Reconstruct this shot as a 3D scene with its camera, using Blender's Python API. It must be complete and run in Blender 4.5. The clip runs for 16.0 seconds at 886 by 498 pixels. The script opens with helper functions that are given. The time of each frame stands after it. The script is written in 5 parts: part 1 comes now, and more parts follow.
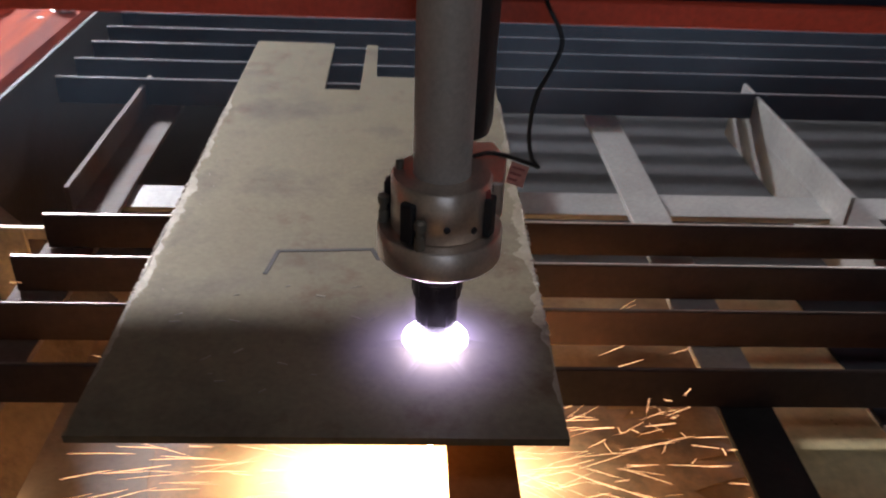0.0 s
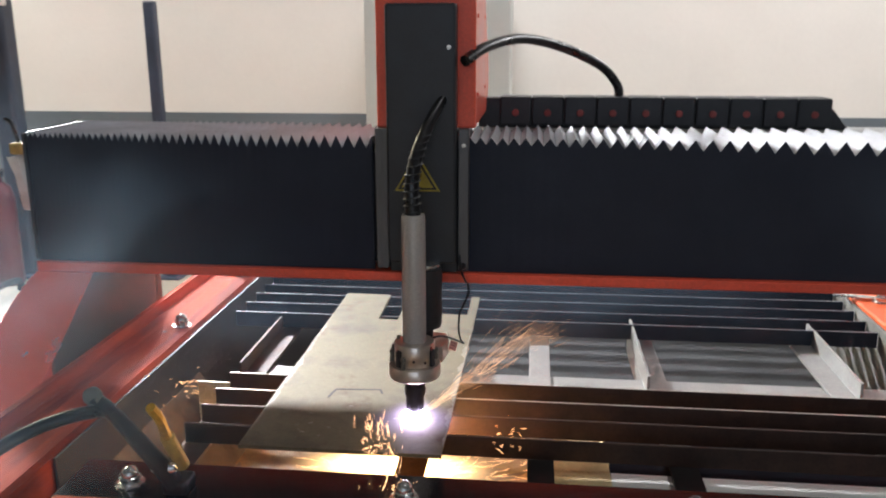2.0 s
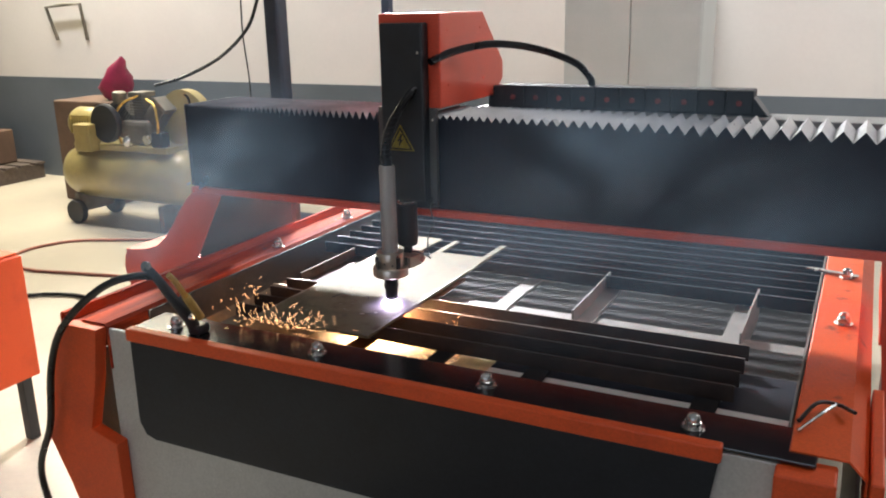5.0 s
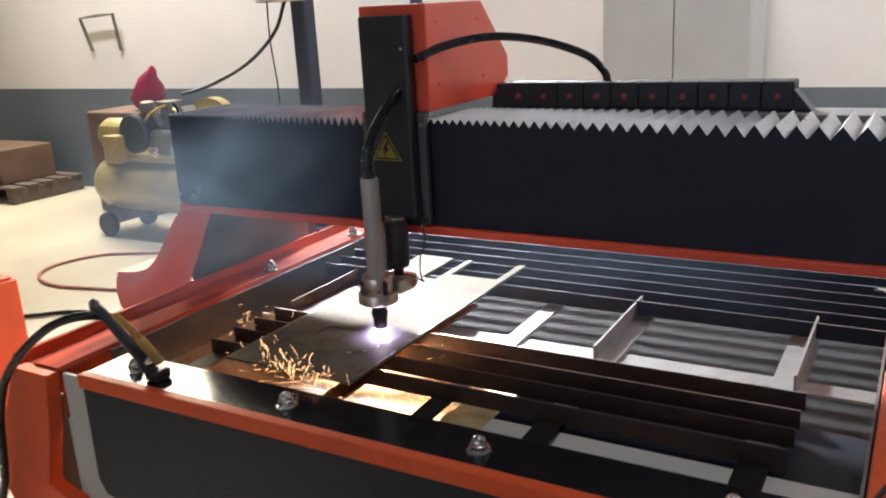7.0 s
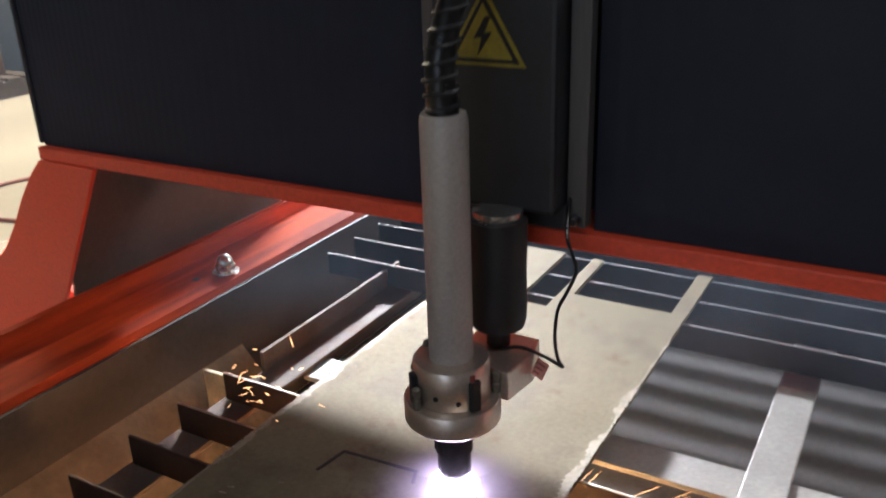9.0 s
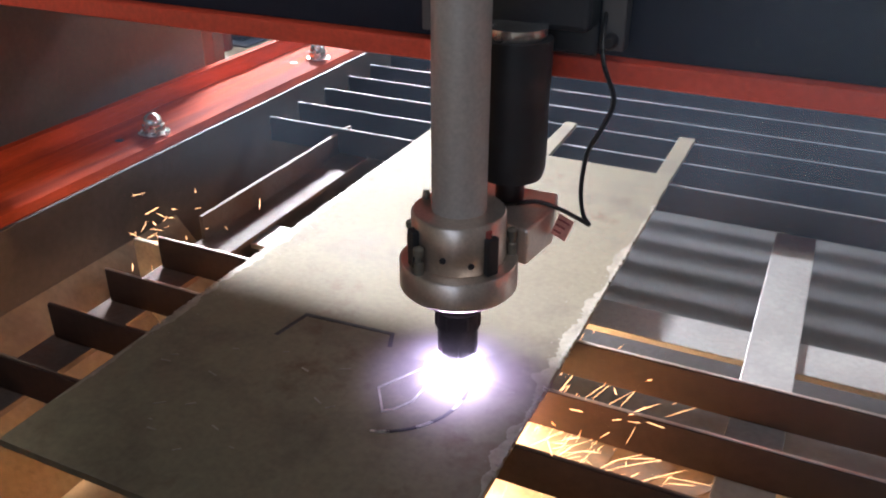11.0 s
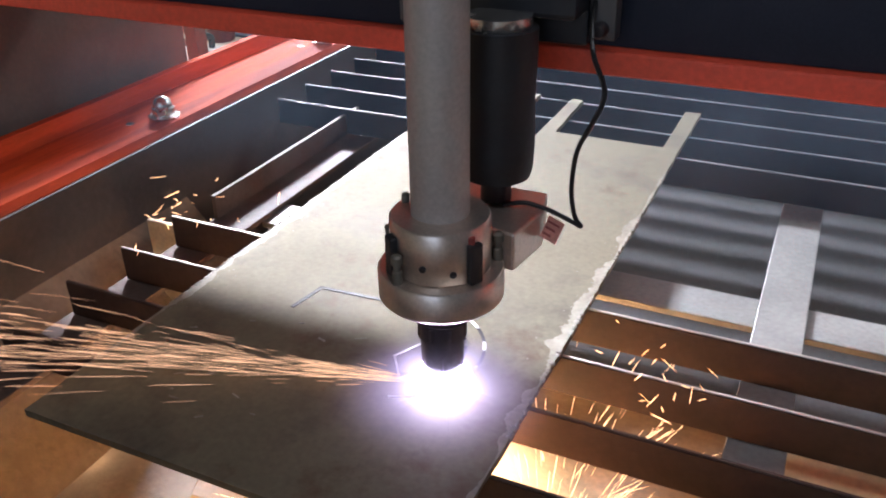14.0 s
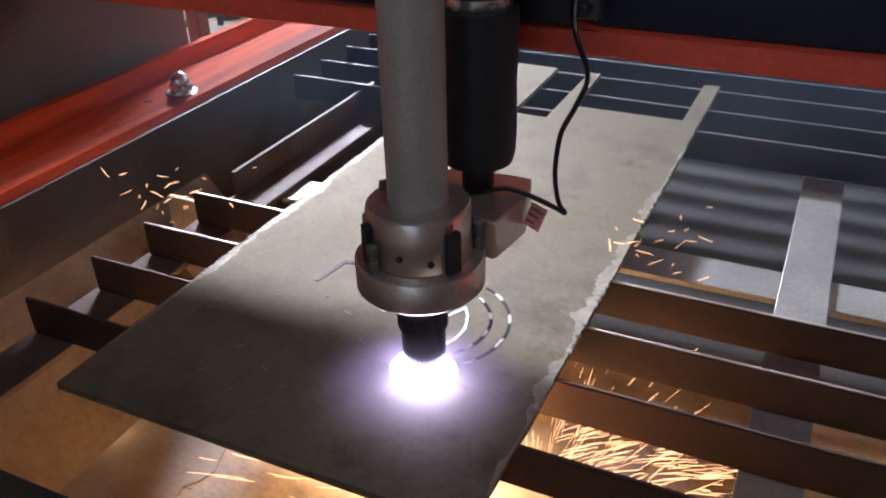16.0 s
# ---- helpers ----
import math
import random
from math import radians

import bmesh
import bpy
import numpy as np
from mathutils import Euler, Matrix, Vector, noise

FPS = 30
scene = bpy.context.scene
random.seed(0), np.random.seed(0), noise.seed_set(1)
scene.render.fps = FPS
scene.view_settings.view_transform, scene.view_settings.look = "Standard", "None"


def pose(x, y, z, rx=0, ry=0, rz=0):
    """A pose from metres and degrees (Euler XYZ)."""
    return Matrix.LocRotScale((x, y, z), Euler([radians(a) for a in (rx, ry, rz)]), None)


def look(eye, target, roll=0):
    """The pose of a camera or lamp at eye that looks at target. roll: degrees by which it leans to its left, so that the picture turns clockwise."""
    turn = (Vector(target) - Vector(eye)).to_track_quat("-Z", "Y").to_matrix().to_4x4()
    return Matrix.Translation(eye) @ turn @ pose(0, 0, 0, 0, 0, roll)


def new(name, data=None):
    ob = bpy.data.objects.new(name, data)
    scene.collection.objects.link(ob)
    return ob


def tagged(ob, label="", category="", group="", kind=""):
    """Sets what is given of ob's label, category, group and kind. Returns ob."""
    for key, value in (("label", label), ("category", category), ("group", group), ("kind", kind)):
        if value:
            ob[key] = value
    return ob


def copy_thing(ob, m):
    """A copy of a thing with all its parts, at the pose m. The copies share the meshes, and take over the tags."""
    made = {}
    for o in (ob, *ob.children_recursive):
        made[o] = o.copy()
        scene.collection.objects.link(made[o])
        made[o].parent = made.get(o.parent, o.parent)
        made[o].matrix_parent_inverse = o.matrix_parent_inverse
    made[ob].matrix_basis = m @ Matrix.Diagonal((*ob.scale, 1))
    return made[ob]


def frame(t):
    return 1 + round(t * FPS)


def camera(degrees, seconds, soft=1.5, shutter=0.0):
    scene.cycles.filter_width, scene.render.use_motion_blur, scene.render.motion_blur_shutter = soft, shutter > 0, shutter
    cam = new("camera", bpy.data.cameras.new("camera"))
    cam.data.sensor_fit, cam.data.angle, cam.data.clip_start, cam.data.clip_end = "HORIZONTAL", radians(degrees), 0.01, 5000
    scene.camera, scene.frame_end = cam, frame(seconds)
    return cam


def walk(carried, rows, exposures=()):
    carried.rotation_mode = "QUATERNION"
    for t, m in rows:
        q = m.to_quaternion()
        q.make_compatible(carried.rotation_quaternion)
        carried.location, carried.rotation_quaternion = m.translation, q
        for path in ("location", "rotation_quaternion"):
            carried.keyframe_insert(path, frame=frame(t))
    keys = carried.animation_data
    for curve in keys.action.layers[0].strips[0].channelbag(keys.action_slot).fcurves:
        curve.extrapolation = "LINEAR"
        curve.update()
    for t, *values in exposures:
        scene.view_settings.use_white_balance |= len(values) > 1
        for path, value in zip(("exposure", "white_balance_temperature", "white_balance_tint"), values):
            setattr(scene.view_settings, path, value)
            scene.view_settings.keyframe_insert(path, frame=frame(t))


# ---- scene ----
cam = camera(55.3, 16.0, soft=2.0, shutter=0.4)
PATH = [
    (0, (-0.062, -0.209, 1.099), (0.036, 1.497, 0.06), 2.6),
    (0.5, (-0.073, -0.336, 1.154), (0.069, 1.43, 0.227), 1.7),
    (1, (-0.08, -0.529, 1.24), (0.038, 1.291, 0.42), -0.9),
    (1.5, (0.01, -0.692, 1.293), (-0.031, 1.216, 0.697), -2.3),
    (2, (0.135, -0.842, 1.301), (-0.072, 1.083, 0.8), -0.1),
    (2.5, (0.225, -0.946, 1.316), (-0.118, 0.984, 0.922), -1.8),
    (3, (0.355, -1.05, 1.36), (-0.055, 0.856, 0.915), -1.3),
    (3.5, (0.533, -1.029, 1.35), (-0.004, 0.829, 0.842), -2.2),
    (4, (0.665, -1.027, 1.361), (-0.091, 0.752, 0.848), -2.0),
    (4.5, (0.811, -1.117, 1.368), (-0.022, 0.619, 0.826), -1.2),
    (7, (0.789, -0.86, 1.344), (-0.186, 0.797, 0.794), -3.2),
    (7.5, (0.641, -0.674, 1.324), (-0.325, 0.981, 0.75), -1.8),
    (8, (0.44, -0.535, 1.308), (-0.401, 1.175, 0.701), -1.8),
    (8.5, (0.326, -0.346, 1.259), (-0.553, 1.344, 0.648), -2.0),
    (9, (0.216, -0.15, 1.192), (-0.717, 1.45, 0.438), -2.0),
    (9.5, (0.174, -0.11, 1.159), (-0.669, 1.478, 0.281), -2.3),
    (10, (0.148, -0.107, 1.116), (-0.626, 1.488, 0.191), 0.0),
    (12.5, (0.157, -0.123, 1.101), (-0.554, 1.484, 0.146), -0.6),
    (13, (0.159, -0.121, 1.102), (-0.561, 1.478, 0.14), -0.9),
    (13.5, (0.153, -0.124, 1.099), (-0.578, 1.468, 0.135), -0.8),
    (14, (0.15, -0.127, 1.097), (-0.594, 1.46, 0.134), -0.9),
    (14.5, (0.147, -0.127, 1.1), (-0.595, 1.456, 0.13), -1.0),
    (15, (0.146, -0.128, 1.099), (-0.594, 1.444, 0.109), -1.3),
    (15.5, (0.146, -0.128, 1.096), (-0.602, 1.435, 0.096), -1.6),
    (16, (0.141, -0.134, 1.095), (-0.61, 1.422, 0.087), -1.5),
]
EXPOSURES = [(0, -0.62, 6100, 17), (0.5, 0.18, 6150, 17), (1, 0.54, 6200, 16), (1.5, 0.55, 6200, 14), (2, 0.56, 6150, 12), (3, 0.40, 6150, 12), (4.5, 0.42, 6150, 12), (7, 0.48, 6050, 13), (8, 0.42, 6050, 12), (9, 0.34, 6100, 13), (10, 0.58, 6000, 14), (12.5, 0.50, 5880, 16), (15, 0.38, 5680, 15), (15.5, 0.18, 5700, 16), (16, -0.22, 5700, 17)]
walk(cam, [(t, look(eye, target, roll)) for t, eye, target, roll in PATH], EXPOSURES)

# ---- world and light ----
world = bpy.data.worlds.new("hall")
scene.world = world
world.use_nodes = True
world.node_tree.nodes["Background"].inputs[0].default_value = (0.55, 0.62, 0.75, 1)
world.node_tree.nodes["Background"].inputs[1].default_value = 0.3
scene.view_settings.exposure = 0.0


def area_lamp(name, place, target, size_x, size_y, watts, colour):
    data = bpy.data.lights.new(name, "AREA")
    data.shape, data.size, data.size_y, data.energy, data.color = "RECTANGLE", size_x, size_y, watts, colour
    ob = new(name, data)
    ob.matrix_world = look(place, target)
    return ob


# a bright strip high on the back wall gives the hard light, daylight falls on the floor by the compressor; unseen lamps
# are added to wash the wall and fill the front
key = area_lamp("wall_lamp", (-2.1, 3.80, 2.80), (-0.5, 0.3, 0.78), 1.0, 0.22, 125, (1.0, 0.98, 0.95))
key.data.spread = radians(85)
# added lamps brighten the wall, narrowed to miss the table
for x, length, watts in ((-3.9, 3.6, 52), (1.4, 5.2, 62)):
    wash = area_lamp("unseen_lamp", (x, 2.7, 4.4), (x, 3.9, 1.0), length, 0.2, watts, (1.0, 0.97, 0.93))
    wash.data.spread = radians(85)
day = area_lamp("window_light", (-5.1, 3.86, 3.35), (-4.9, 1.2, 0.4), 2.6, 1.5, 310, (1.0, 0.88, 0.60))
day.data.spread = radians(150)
# added fill for the front faces; no doorway is built
area_lamp("front_fill", (0.6, -5.9, 1.9), (0.2, 0.0, 1.0), 3.0, 2.6, 31, (0.70, 0.83, 1.0))
# overhead fill added to brighten the pale sheet under the slats
area_lamp("unseen_lamp", (1.3, -0.5, 4.7), (0.9, 0.1, 0.7), 1.6, 0.3, 18, (1.0, 0.98, 0.95))
area_lamp("unseen_lamp", (3.3, 3.4, 3.2), (1.2, 0.6, 0.8), 1.6, 0.6, 44, (1.0, 0.97, 0.93))


# ---- materials ----
def links_of(mat):
    return mat.node_tree.nodes, mat.node_tree.links


def surface(name, base, rough=0.5, metal=0.0, dark=None, scale=30.0, bump=0.15, fine=250.0, spec=0.5, contrast=(0.35, 0.7), rough_spread=0.15, coat=0.0, stretch=(1, 1, 1), grain_mix=0.35):
    """A painted, metal or mineral surface with stains at a coarse scale, grain at a fine one, and relief."""
    mat = bpy.data.materials.new(name)
    mat.use_nodes = True
    nodes, links = links_of(mat)
    bsdf = nodes["Principled BSDF"]
    bsdf.inputs["Metallic"].default_value = metal
    bsdf.inputs["Specular IOR Level"].default_value = spec
    bsdf.inputs["Coat Weight"].default_value = coat
    bsdf.inputs["Coat Roughness"].default_value = 0.15
    if dark is None:
        dark = tuple(c * 0.6 for c in base)
    coord = nodes.new("ShaderNodeTexCoord")
    mapping = nodes.new("ShaderNodeMapping")
    mapping.inputs["Scale"].default_value = stretch
    links.new(coord.outputs["Object"], mapping.inputs["Vector"])
    coarse = nodes.new("ShaderNodeTexNoise")
    coarse.inputs["Scale"].default_value = scale
    coarse.inputs["Detail"].default_value = 5
    coarse.inputs["Roughness"].default_value = 0.6
    grain = nodes.new("ShaderNodeTexNoise")
    grain.inputs["Scale"].default_value = fine
    grain.inputs["Detail"].default_value = 3
    links.new(mapping.outputs[0], coarse.inputs["Vector"])
    links.new(mapping.outputs[0], grain.inputs["Vector"])
    ramp = nodes.new("ShaderNodeValToRGB")
    ramp.color_ramp.elements[0].position, ramp.color_ramp.elements[1].position = contrast
    ramp.color_ramp.elements[0].color, ramp.color_ramp.elements[1].color = (*dark, 1), (*base, 1)
    links.new(coarse.outputs["Fac"], ramp.inputs[0])
    mix = nodes.new("ShaderNodeMix")
    mix.data_type, mix.blend_type = "RGBA", "MULTIPLY"
    mix.inputs["Factor"].default_value = grain_mix
    links.new(ramp.outputs[0], mix.inputs["A"])
    links.new(grain.outputs["Fac"], mix.inputs["B"])
    bright = nodes.new("ShaderNodeMix")
    bright.data_type, bright.blend_type = "RGBA", "MULTIPLY"
    bright.inputs["Factor"].default_value = 1.0
    bright.inputs["B"].default_value = (*[1 / (1 - 0.5 * grain_mix)] * 3, 1)
    links.new(mix.outputs["Result"], bright.inputs["A"])
    links.new(bright.outputs["Result"], bsdf.inputs["Base Color"])
    spread = nodes.new("ShaderNodeMapRange")
    spread.inputs["To Min"].default_value, spread.inputs["To Max"].default_value = max(rough - rough_spread, 0.03), min(rough + rough_spread, 1.0)
    links.new(coarse.outputs["Fac"], spread.inputs["Value"])
    links.new(spread.outputs["Result"], bsdf.inputs["Roughness"])
    relief = nodes.new("ShaderNodeBump")
    relief.inputs["Strength"].default_value, relief.inputs["Distance"].default_value = bump, 0.002
    links.new(grain.outputs["Fac"], relief.inputs["Height"])
    links.new(relief.outputs[0], bsdf.inputs["Normal"])
    return mat


def stain(mat, colour, scale, low, high, amount):
    """Lays irregular patches of another colour over a surface."""
    nodes, links = links_of(mat)
    bsdf = nodes["Principled BSDF"]
    under = bsdf.inputs["Base Color"].links[0].from_socket
    coord = nodes.new("ShaderNodeTexCoord")
    patch = nodes.new("ShaderNodeTexNoise")
    patch.inputs["Scale"].default_value, patch.inputs["Detail"].default_value, patch.inputs["Roughness"].default_value = scale, 7, 0.68
    links.new(coord.outputs["Object"], patch.inputs["Vector"])
    level = nodes.new("ShaderNodeMapRange")
    level.inputs["From Min"].default_value, level.inputs["From Max"].default_value = low, high
    level.inputs["To Max"].default_value = amount
    links.new(patch.outputs["Fac"], level.inputs["Value"])
    over = nodes.new("ShaderNodeMix")
    over.data_type = "RGBA"
    over.inputs["B"].default_value = (*colour, 1)
    links.new(level.outputs["Result"], over.inputs["Factor"])
    links.new(under, over.inputs["A"])
    links.new(over.outputs["Result"], bsdf.inputs["Base Color"])
    return mat


def glow(name, colour, strength):
    mat = bpy.data.materials.new(name)
    mat.use_nodes = True
    nodes, links = links_of(mat)
    nodes.remove(nodes["Principled BSDF"])
    light = nodes.new("ShaderNodeEmission")
    light.inputs[0].default_value, light.inputs[1].default_value = (*colour, 1), strength
    links.new(light.outputs[0], nodes["Material Output"].inputs["Surface"])
    return mat


def haze_glow(name, colour, strength, cover, centre, inner, outer):
    """Painted glare: emission densest at its middle, thinning out to nothing at its rim."""
    mat = bpy.data.materials.new(name)
    mat.use_nodes = True
    nodes, links = links_of(mat)
    nodes.remove(nodes["Principled BSDF"])
    light = nodes.new("ShaderNodeEmission")
    light.inputs[0].default_value, light.inputs[1].default_value = (*colour, 1), strength
    clear = nodes.new("ShaderNodeBsdfTransparent")
    both = nodes.new("ShaderNodeMixShader")
    coord = nodes.new("ShaderNodeTexCoord")
    place = nodes.new("ShaderNodeMapping")
    place.inputs["Location"].default_value = (-centre[0], -centre[1], 0)
    place.inputs["Scale"].default_value = (1, 1, 0)
    links.new(coord.outputs["Object"], place.inputs["Vector"])
    far = nodes.new("ShaderNodeVectorMath")
    far.operation = "LENGTH"
    links.new(place.outputs[0], far.inputs[0])
    fall = nodes.new("ShaderNodeMapRange")
    fall.inputs["From Min"].default_value, fall.inputs["From Max"].default_value = inner, outer
    fall.inputs["To Min"].default_value, fall.inputs["To Max"].default_value = 1.0, 0.0
    links.new(far.outputs["Value"], fall.inputs["Value"])
    power = nodes.new("ShaderNodeMath")
    power.operation = "POWER"
    power.inputs[1].default_value = 2.6
    links.new(fall.outputs["Result"], power.inputs[0])
    thin = nodes.new("ShaderNodeMath")
    thin.operation = "MULTIPLY"
    thin.inputs[1].default_value = cover
    links.new(power.outputs[0], thin.inputs[0])
    links.new(thin.outputs[0], both.inputs[0])
    links.new(clear.outputs[0], both.inputs[1])
    links.new(light.outputs[0], both.inputs[2])
    links.new(both.outputs[0], nodes["Material Output"].inputs["Surface"])
    return mat


M_FLOOR = surface("concrete_floor", (0.50, 0.445, 0.34), 0.42, dark=(0.39, 0.345, 0.265), scale=1.6, fine=60, bump=0.08, grain_mix=0.15)
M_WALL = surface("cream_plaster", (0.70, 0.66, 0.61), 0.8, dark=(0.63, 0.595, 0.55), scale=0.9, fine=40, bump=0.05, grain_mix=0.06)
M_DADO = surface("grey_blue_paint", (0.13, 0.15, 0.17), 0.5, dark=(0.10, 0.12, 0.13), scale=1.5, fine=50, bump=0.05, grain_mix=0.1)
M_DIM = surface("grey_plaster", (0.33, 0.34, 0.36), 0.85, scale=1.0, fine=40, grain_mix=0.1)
M_CEIL = surface("ceiling_paint", (0.25, 0.26, 0.28), 0.9, scale=1.0, fine=40)
M_ORANGE = surface("orange_paint", (0.80, 0.105, 0.022), 0.52, dark=(0.62, 0.075, 0.018), scale=9, fine=300, bump=0.08, coat=0.04, spec=0.35, contrast=(0.2, 0.5))
M_TRACK = surface("streaked_orange_paint", (0.66, 0.085, 0.02), 0.74, dark=(0.24, 0.032, 0.014), scale=7, fine=300, bump=0.05, coat=0.0, spec=0.08, contrast=(0.36, 0.66), stretch=(5, 0.5, 5), rough_spread=0.08)
M_TRACKFLAT = stain(surface("orange_paint_with_soot", (0.80, 0.12, 0.022), 0.5, dark=(0.62, 0.085, 0.018), scale=9, fine=300, bump=0.06, coat=0.1, spec=0.3, contrast=(0.2, 0.5)), (0.10, 0.035, 0.02), 13, 0.60, 0.70, 0.8)
M_RED = surface("red_orange_paint", (0.84, 0.10, 0.045), 0.4, dark=(0.72, 0.08, 0.036), scale=8, fine=300, bump=0.08, coat=0.2, contrast=(0.2, 0.5))
M_GREY = surface("light_grey_paint", (0.62, 0.61, 0.57), 0.5, dark=(0.52, 0.51, 0.47), scale=6, fine=200, bump=0.06)
M_CABINET = surface("cabinet_grey_paint", (0.47, 0.48, 0.455), 0.5, dark=(0.42, 0.43, 0.41), scale=3, fine=150, bump=0.04, grain_mix=0.15)
M_BLACK = surface("black_paint", (0.025, 0.029, 0.037), 0.42, dark=(0.018, 0.018, 0.02), scale=14, fine=260, bump=0.12)
M_GLOSS = surface("glossy_black_paint", (0.02, 0.02, 0.022), 0.16, scale=10, fine=200, bump=0.04, rough_spread=0.1, spec=0.8)
M_SHEET = surface("dark_sheet_steel", (0.018, 0.023, 0.032), 0.34, dark=(0.012, 0.015, 0.021), scale=5, fine=160, bump=0.1, spec=0.25)
# dark side plate, its colour lightened for the haze before it
M_LEGSIDE = surface("hazy_dark_paint", (0.14, 0.118, 0.10), 0.5, dark=(0.095, 0.08, 0.07), scale=8, fine=200, bump=0.08)
M_DARKBROWN = surface("dark_brown_steel", (0.085, 0.075, 0.068), 0.6, metal=0.1, dark=(0.065, 0.055, 0.05), scale=9, fine=160, bump=0.2, spec=0.3)
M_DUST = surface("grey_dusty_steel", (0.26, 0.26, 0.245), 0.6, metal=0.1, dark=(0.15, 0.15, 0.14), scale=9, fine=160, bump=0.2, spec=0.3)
M_RUBBER = surface("black_rubber", (0.026, 0.028, 0.032), 0.5, scale=40, fine=300, bump=0.1)
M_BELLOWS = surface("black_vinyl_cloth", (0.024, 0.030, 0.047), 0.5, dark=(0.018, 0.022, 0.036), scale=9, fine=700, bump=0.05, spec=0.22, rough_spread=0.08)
# fold tops hold painted sheen, brighter on the right cover than the left
M_BELLOWS_SHEEN = surface("vinyl_cloth_sheen", (0.44, 0.46, 0.50), 0.3, dark=(0.28, 0.30, 0.33), scale=9, fine=500, bump=0.03, spec=1.0, rough_spread=0.08, coat=0.3)
M_BELLOWS_SHEEN_DIM = surface("vinyl_cloth_sheen_dim", (0.17, 0.19, 0.22), 0.42, dark=(0.09, 0.10, 0.12), scale=12, fine=500, bump=0.03, spec=0.35)
M_PLATE = stain(surface("mild_steel_plate", (0.184, 0.160, 0.106), 0.66, metal=0.28, spec=0.2, dark=(0.108, 0.093, 0.067), scale=13, fine=260, bump=0.035, contrast=(0.28, 0.50), rough_spread=0.12), (0.105, 0.062, 0.036), 17, 0.56, 0.70, 0.75)
M_WORN_SHEEN = surface("worn_sheen_steel", (0.30, 0.275, 0.21), 0.52, metal=0.3, dark=(0.185, 0.162, 0.115), scale=60, fine=400, bump=0.08, contrast=(0.35, 0.6))
# slat edges: bright and dull versions carry the lamp's glint as colour
M_EDGEGLINT = surface("glint_bright_steel", (0.66, 0.64, 0.60), 0.35, metal=0.9, dark=(0.40, 0.37, 0.33), scale=20, fine=300, bump=0.08)
M_EDGE = surface("dull_edge_steel", (0.14, 0.11, 0.09), 0.5, metal=0.5, dark=(0.08, 0.06, 0.05), scale=20, fine=300, bump=0.08)
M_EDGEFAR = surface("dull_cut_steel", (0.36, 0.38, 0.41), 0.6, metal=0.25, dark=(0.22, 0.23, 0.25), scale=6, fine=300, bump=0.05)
# near slats: rust brown, with the jet's orange light in the colour
M_SLAT = surface("rusty_glow_slat_steel", (0.078, 0.047, 0.037), 0.6, metal=0.15, dark=(0.042, 0.029, 0.025), scale=18, fine=220, bump=0.12, spec=0.25)
# far slats: unlit dark, with bluish haze put into the colour
M_SLATFAR = surface("bluish_dark_steel", (0.034, 0.041, 0.056), 0.5, metal=0.0, dark=(0.022, 0.027, 0.037), scale=18, fine=220, bump=0.15, spec=0.1)
M_RUSTBAR = stain(surface("rusty_angle_steel", (0.13, 0.098, 0.084), 0.6, metal=0.1, dark=(0.075, 0.052, 0.043), scale=16, fine=240, bump=0.2, spec=0.25), (0.11, 0.048, 0.03), 14, 0.5, 0.66, 0.7)
# rust made more orange to hold the jet's light on the bar
M_GLOWBAR = surface("rusty_glow_steel", (0.34, 0.15, 0.065), 0.65, metal=0.0, dark=(0.20, 0.085, 0.04), scale=16, fine=240, bump=0.2, spec=0.15)
# near-black front ends of the irons: shade put into the colour
M_SHADEBAR = surface("shade_black_steel", (0.035, 0.031, 0.030), 0.6, metal=0.0, dark=(0.020, 0.018, 0.018), scale=16, fine=240, bump=0.2, spec=0.15)
M_BAR = surface("grey_primer_steel", (0.36, 0.37, 0.36), 0.5, metal=0.2, dark=(0.27, 0.275, 0.27), scale=16, fine=240, bump=0.2)
M_TAB = surface("glow_pale_steel", (0.84, 0.74, 0.50), 0.45, metal=0.2, dark=(0.42, 0.36, 0.26), scale=25, fine=200, bump=0.2)
# front tray sheet: orange light of the jet put into its colour
M_TRAYFRONT = surface("glow_tinted_tray_steel", (0.54, 0.36, 0.18), 0.6, metal=0.1, spec=0.2, dark=(0.20, 0.12, 0.065), scale=9, fine=180, bump=0.2)
M_PALESHEET = surface("pale_grey_sheet", (0.86, 0.86, 0.82), 0.5, metal=0.0, dark=(0.78, 0.78, 0.74), scale=5, fine=150, bump=0.05, grain_mix=0.1)
M_BUCKLED = surface("glow_tinted_strip", (0.90, 0.76, 0.44), 0.34, metal=0.3, dark=(0.66, 0.53, 0.28), scale=30, fine=200, bump=0.1)
# tan base paints the orange light on the tray side
M_SIDESHEET = stain(surface("glow_tan_sheet", (0.27, 0.20, 0.13), 0.6, metal=0.1, dark=(0.13, 0.095, 0.065), scale=9, fine=160, bump=0.2, spec=0.25), (0.06, 0.045, 0.035), 9, 0.50, 0.62, 0.8)
# back tray sheet kept dark, shade put into its colour
M_TRAY = surface("shade_dark_tray_steel", (0.15, 0.155, 0.165), 0.65, metal=0.0, spec=0.12, dark=(0.095, 0.097, 0.10), scale=7, fine=180, bump=0.25)
M_STEEL = surface("machined_steel", (0.76, 0.66, 0.57), 0.32, metal=0.8, dark=(0.64, 0.55, 0.47), scale=14, fine=500, bump=0.015, rough_spread=0.06)
M_CHROME = surface("zinc_nut", (0.86, 0.85, 0.82), 0.26, metal=0.9, scale=60, fine=400, bump=0.05, rough_spread=0.08)
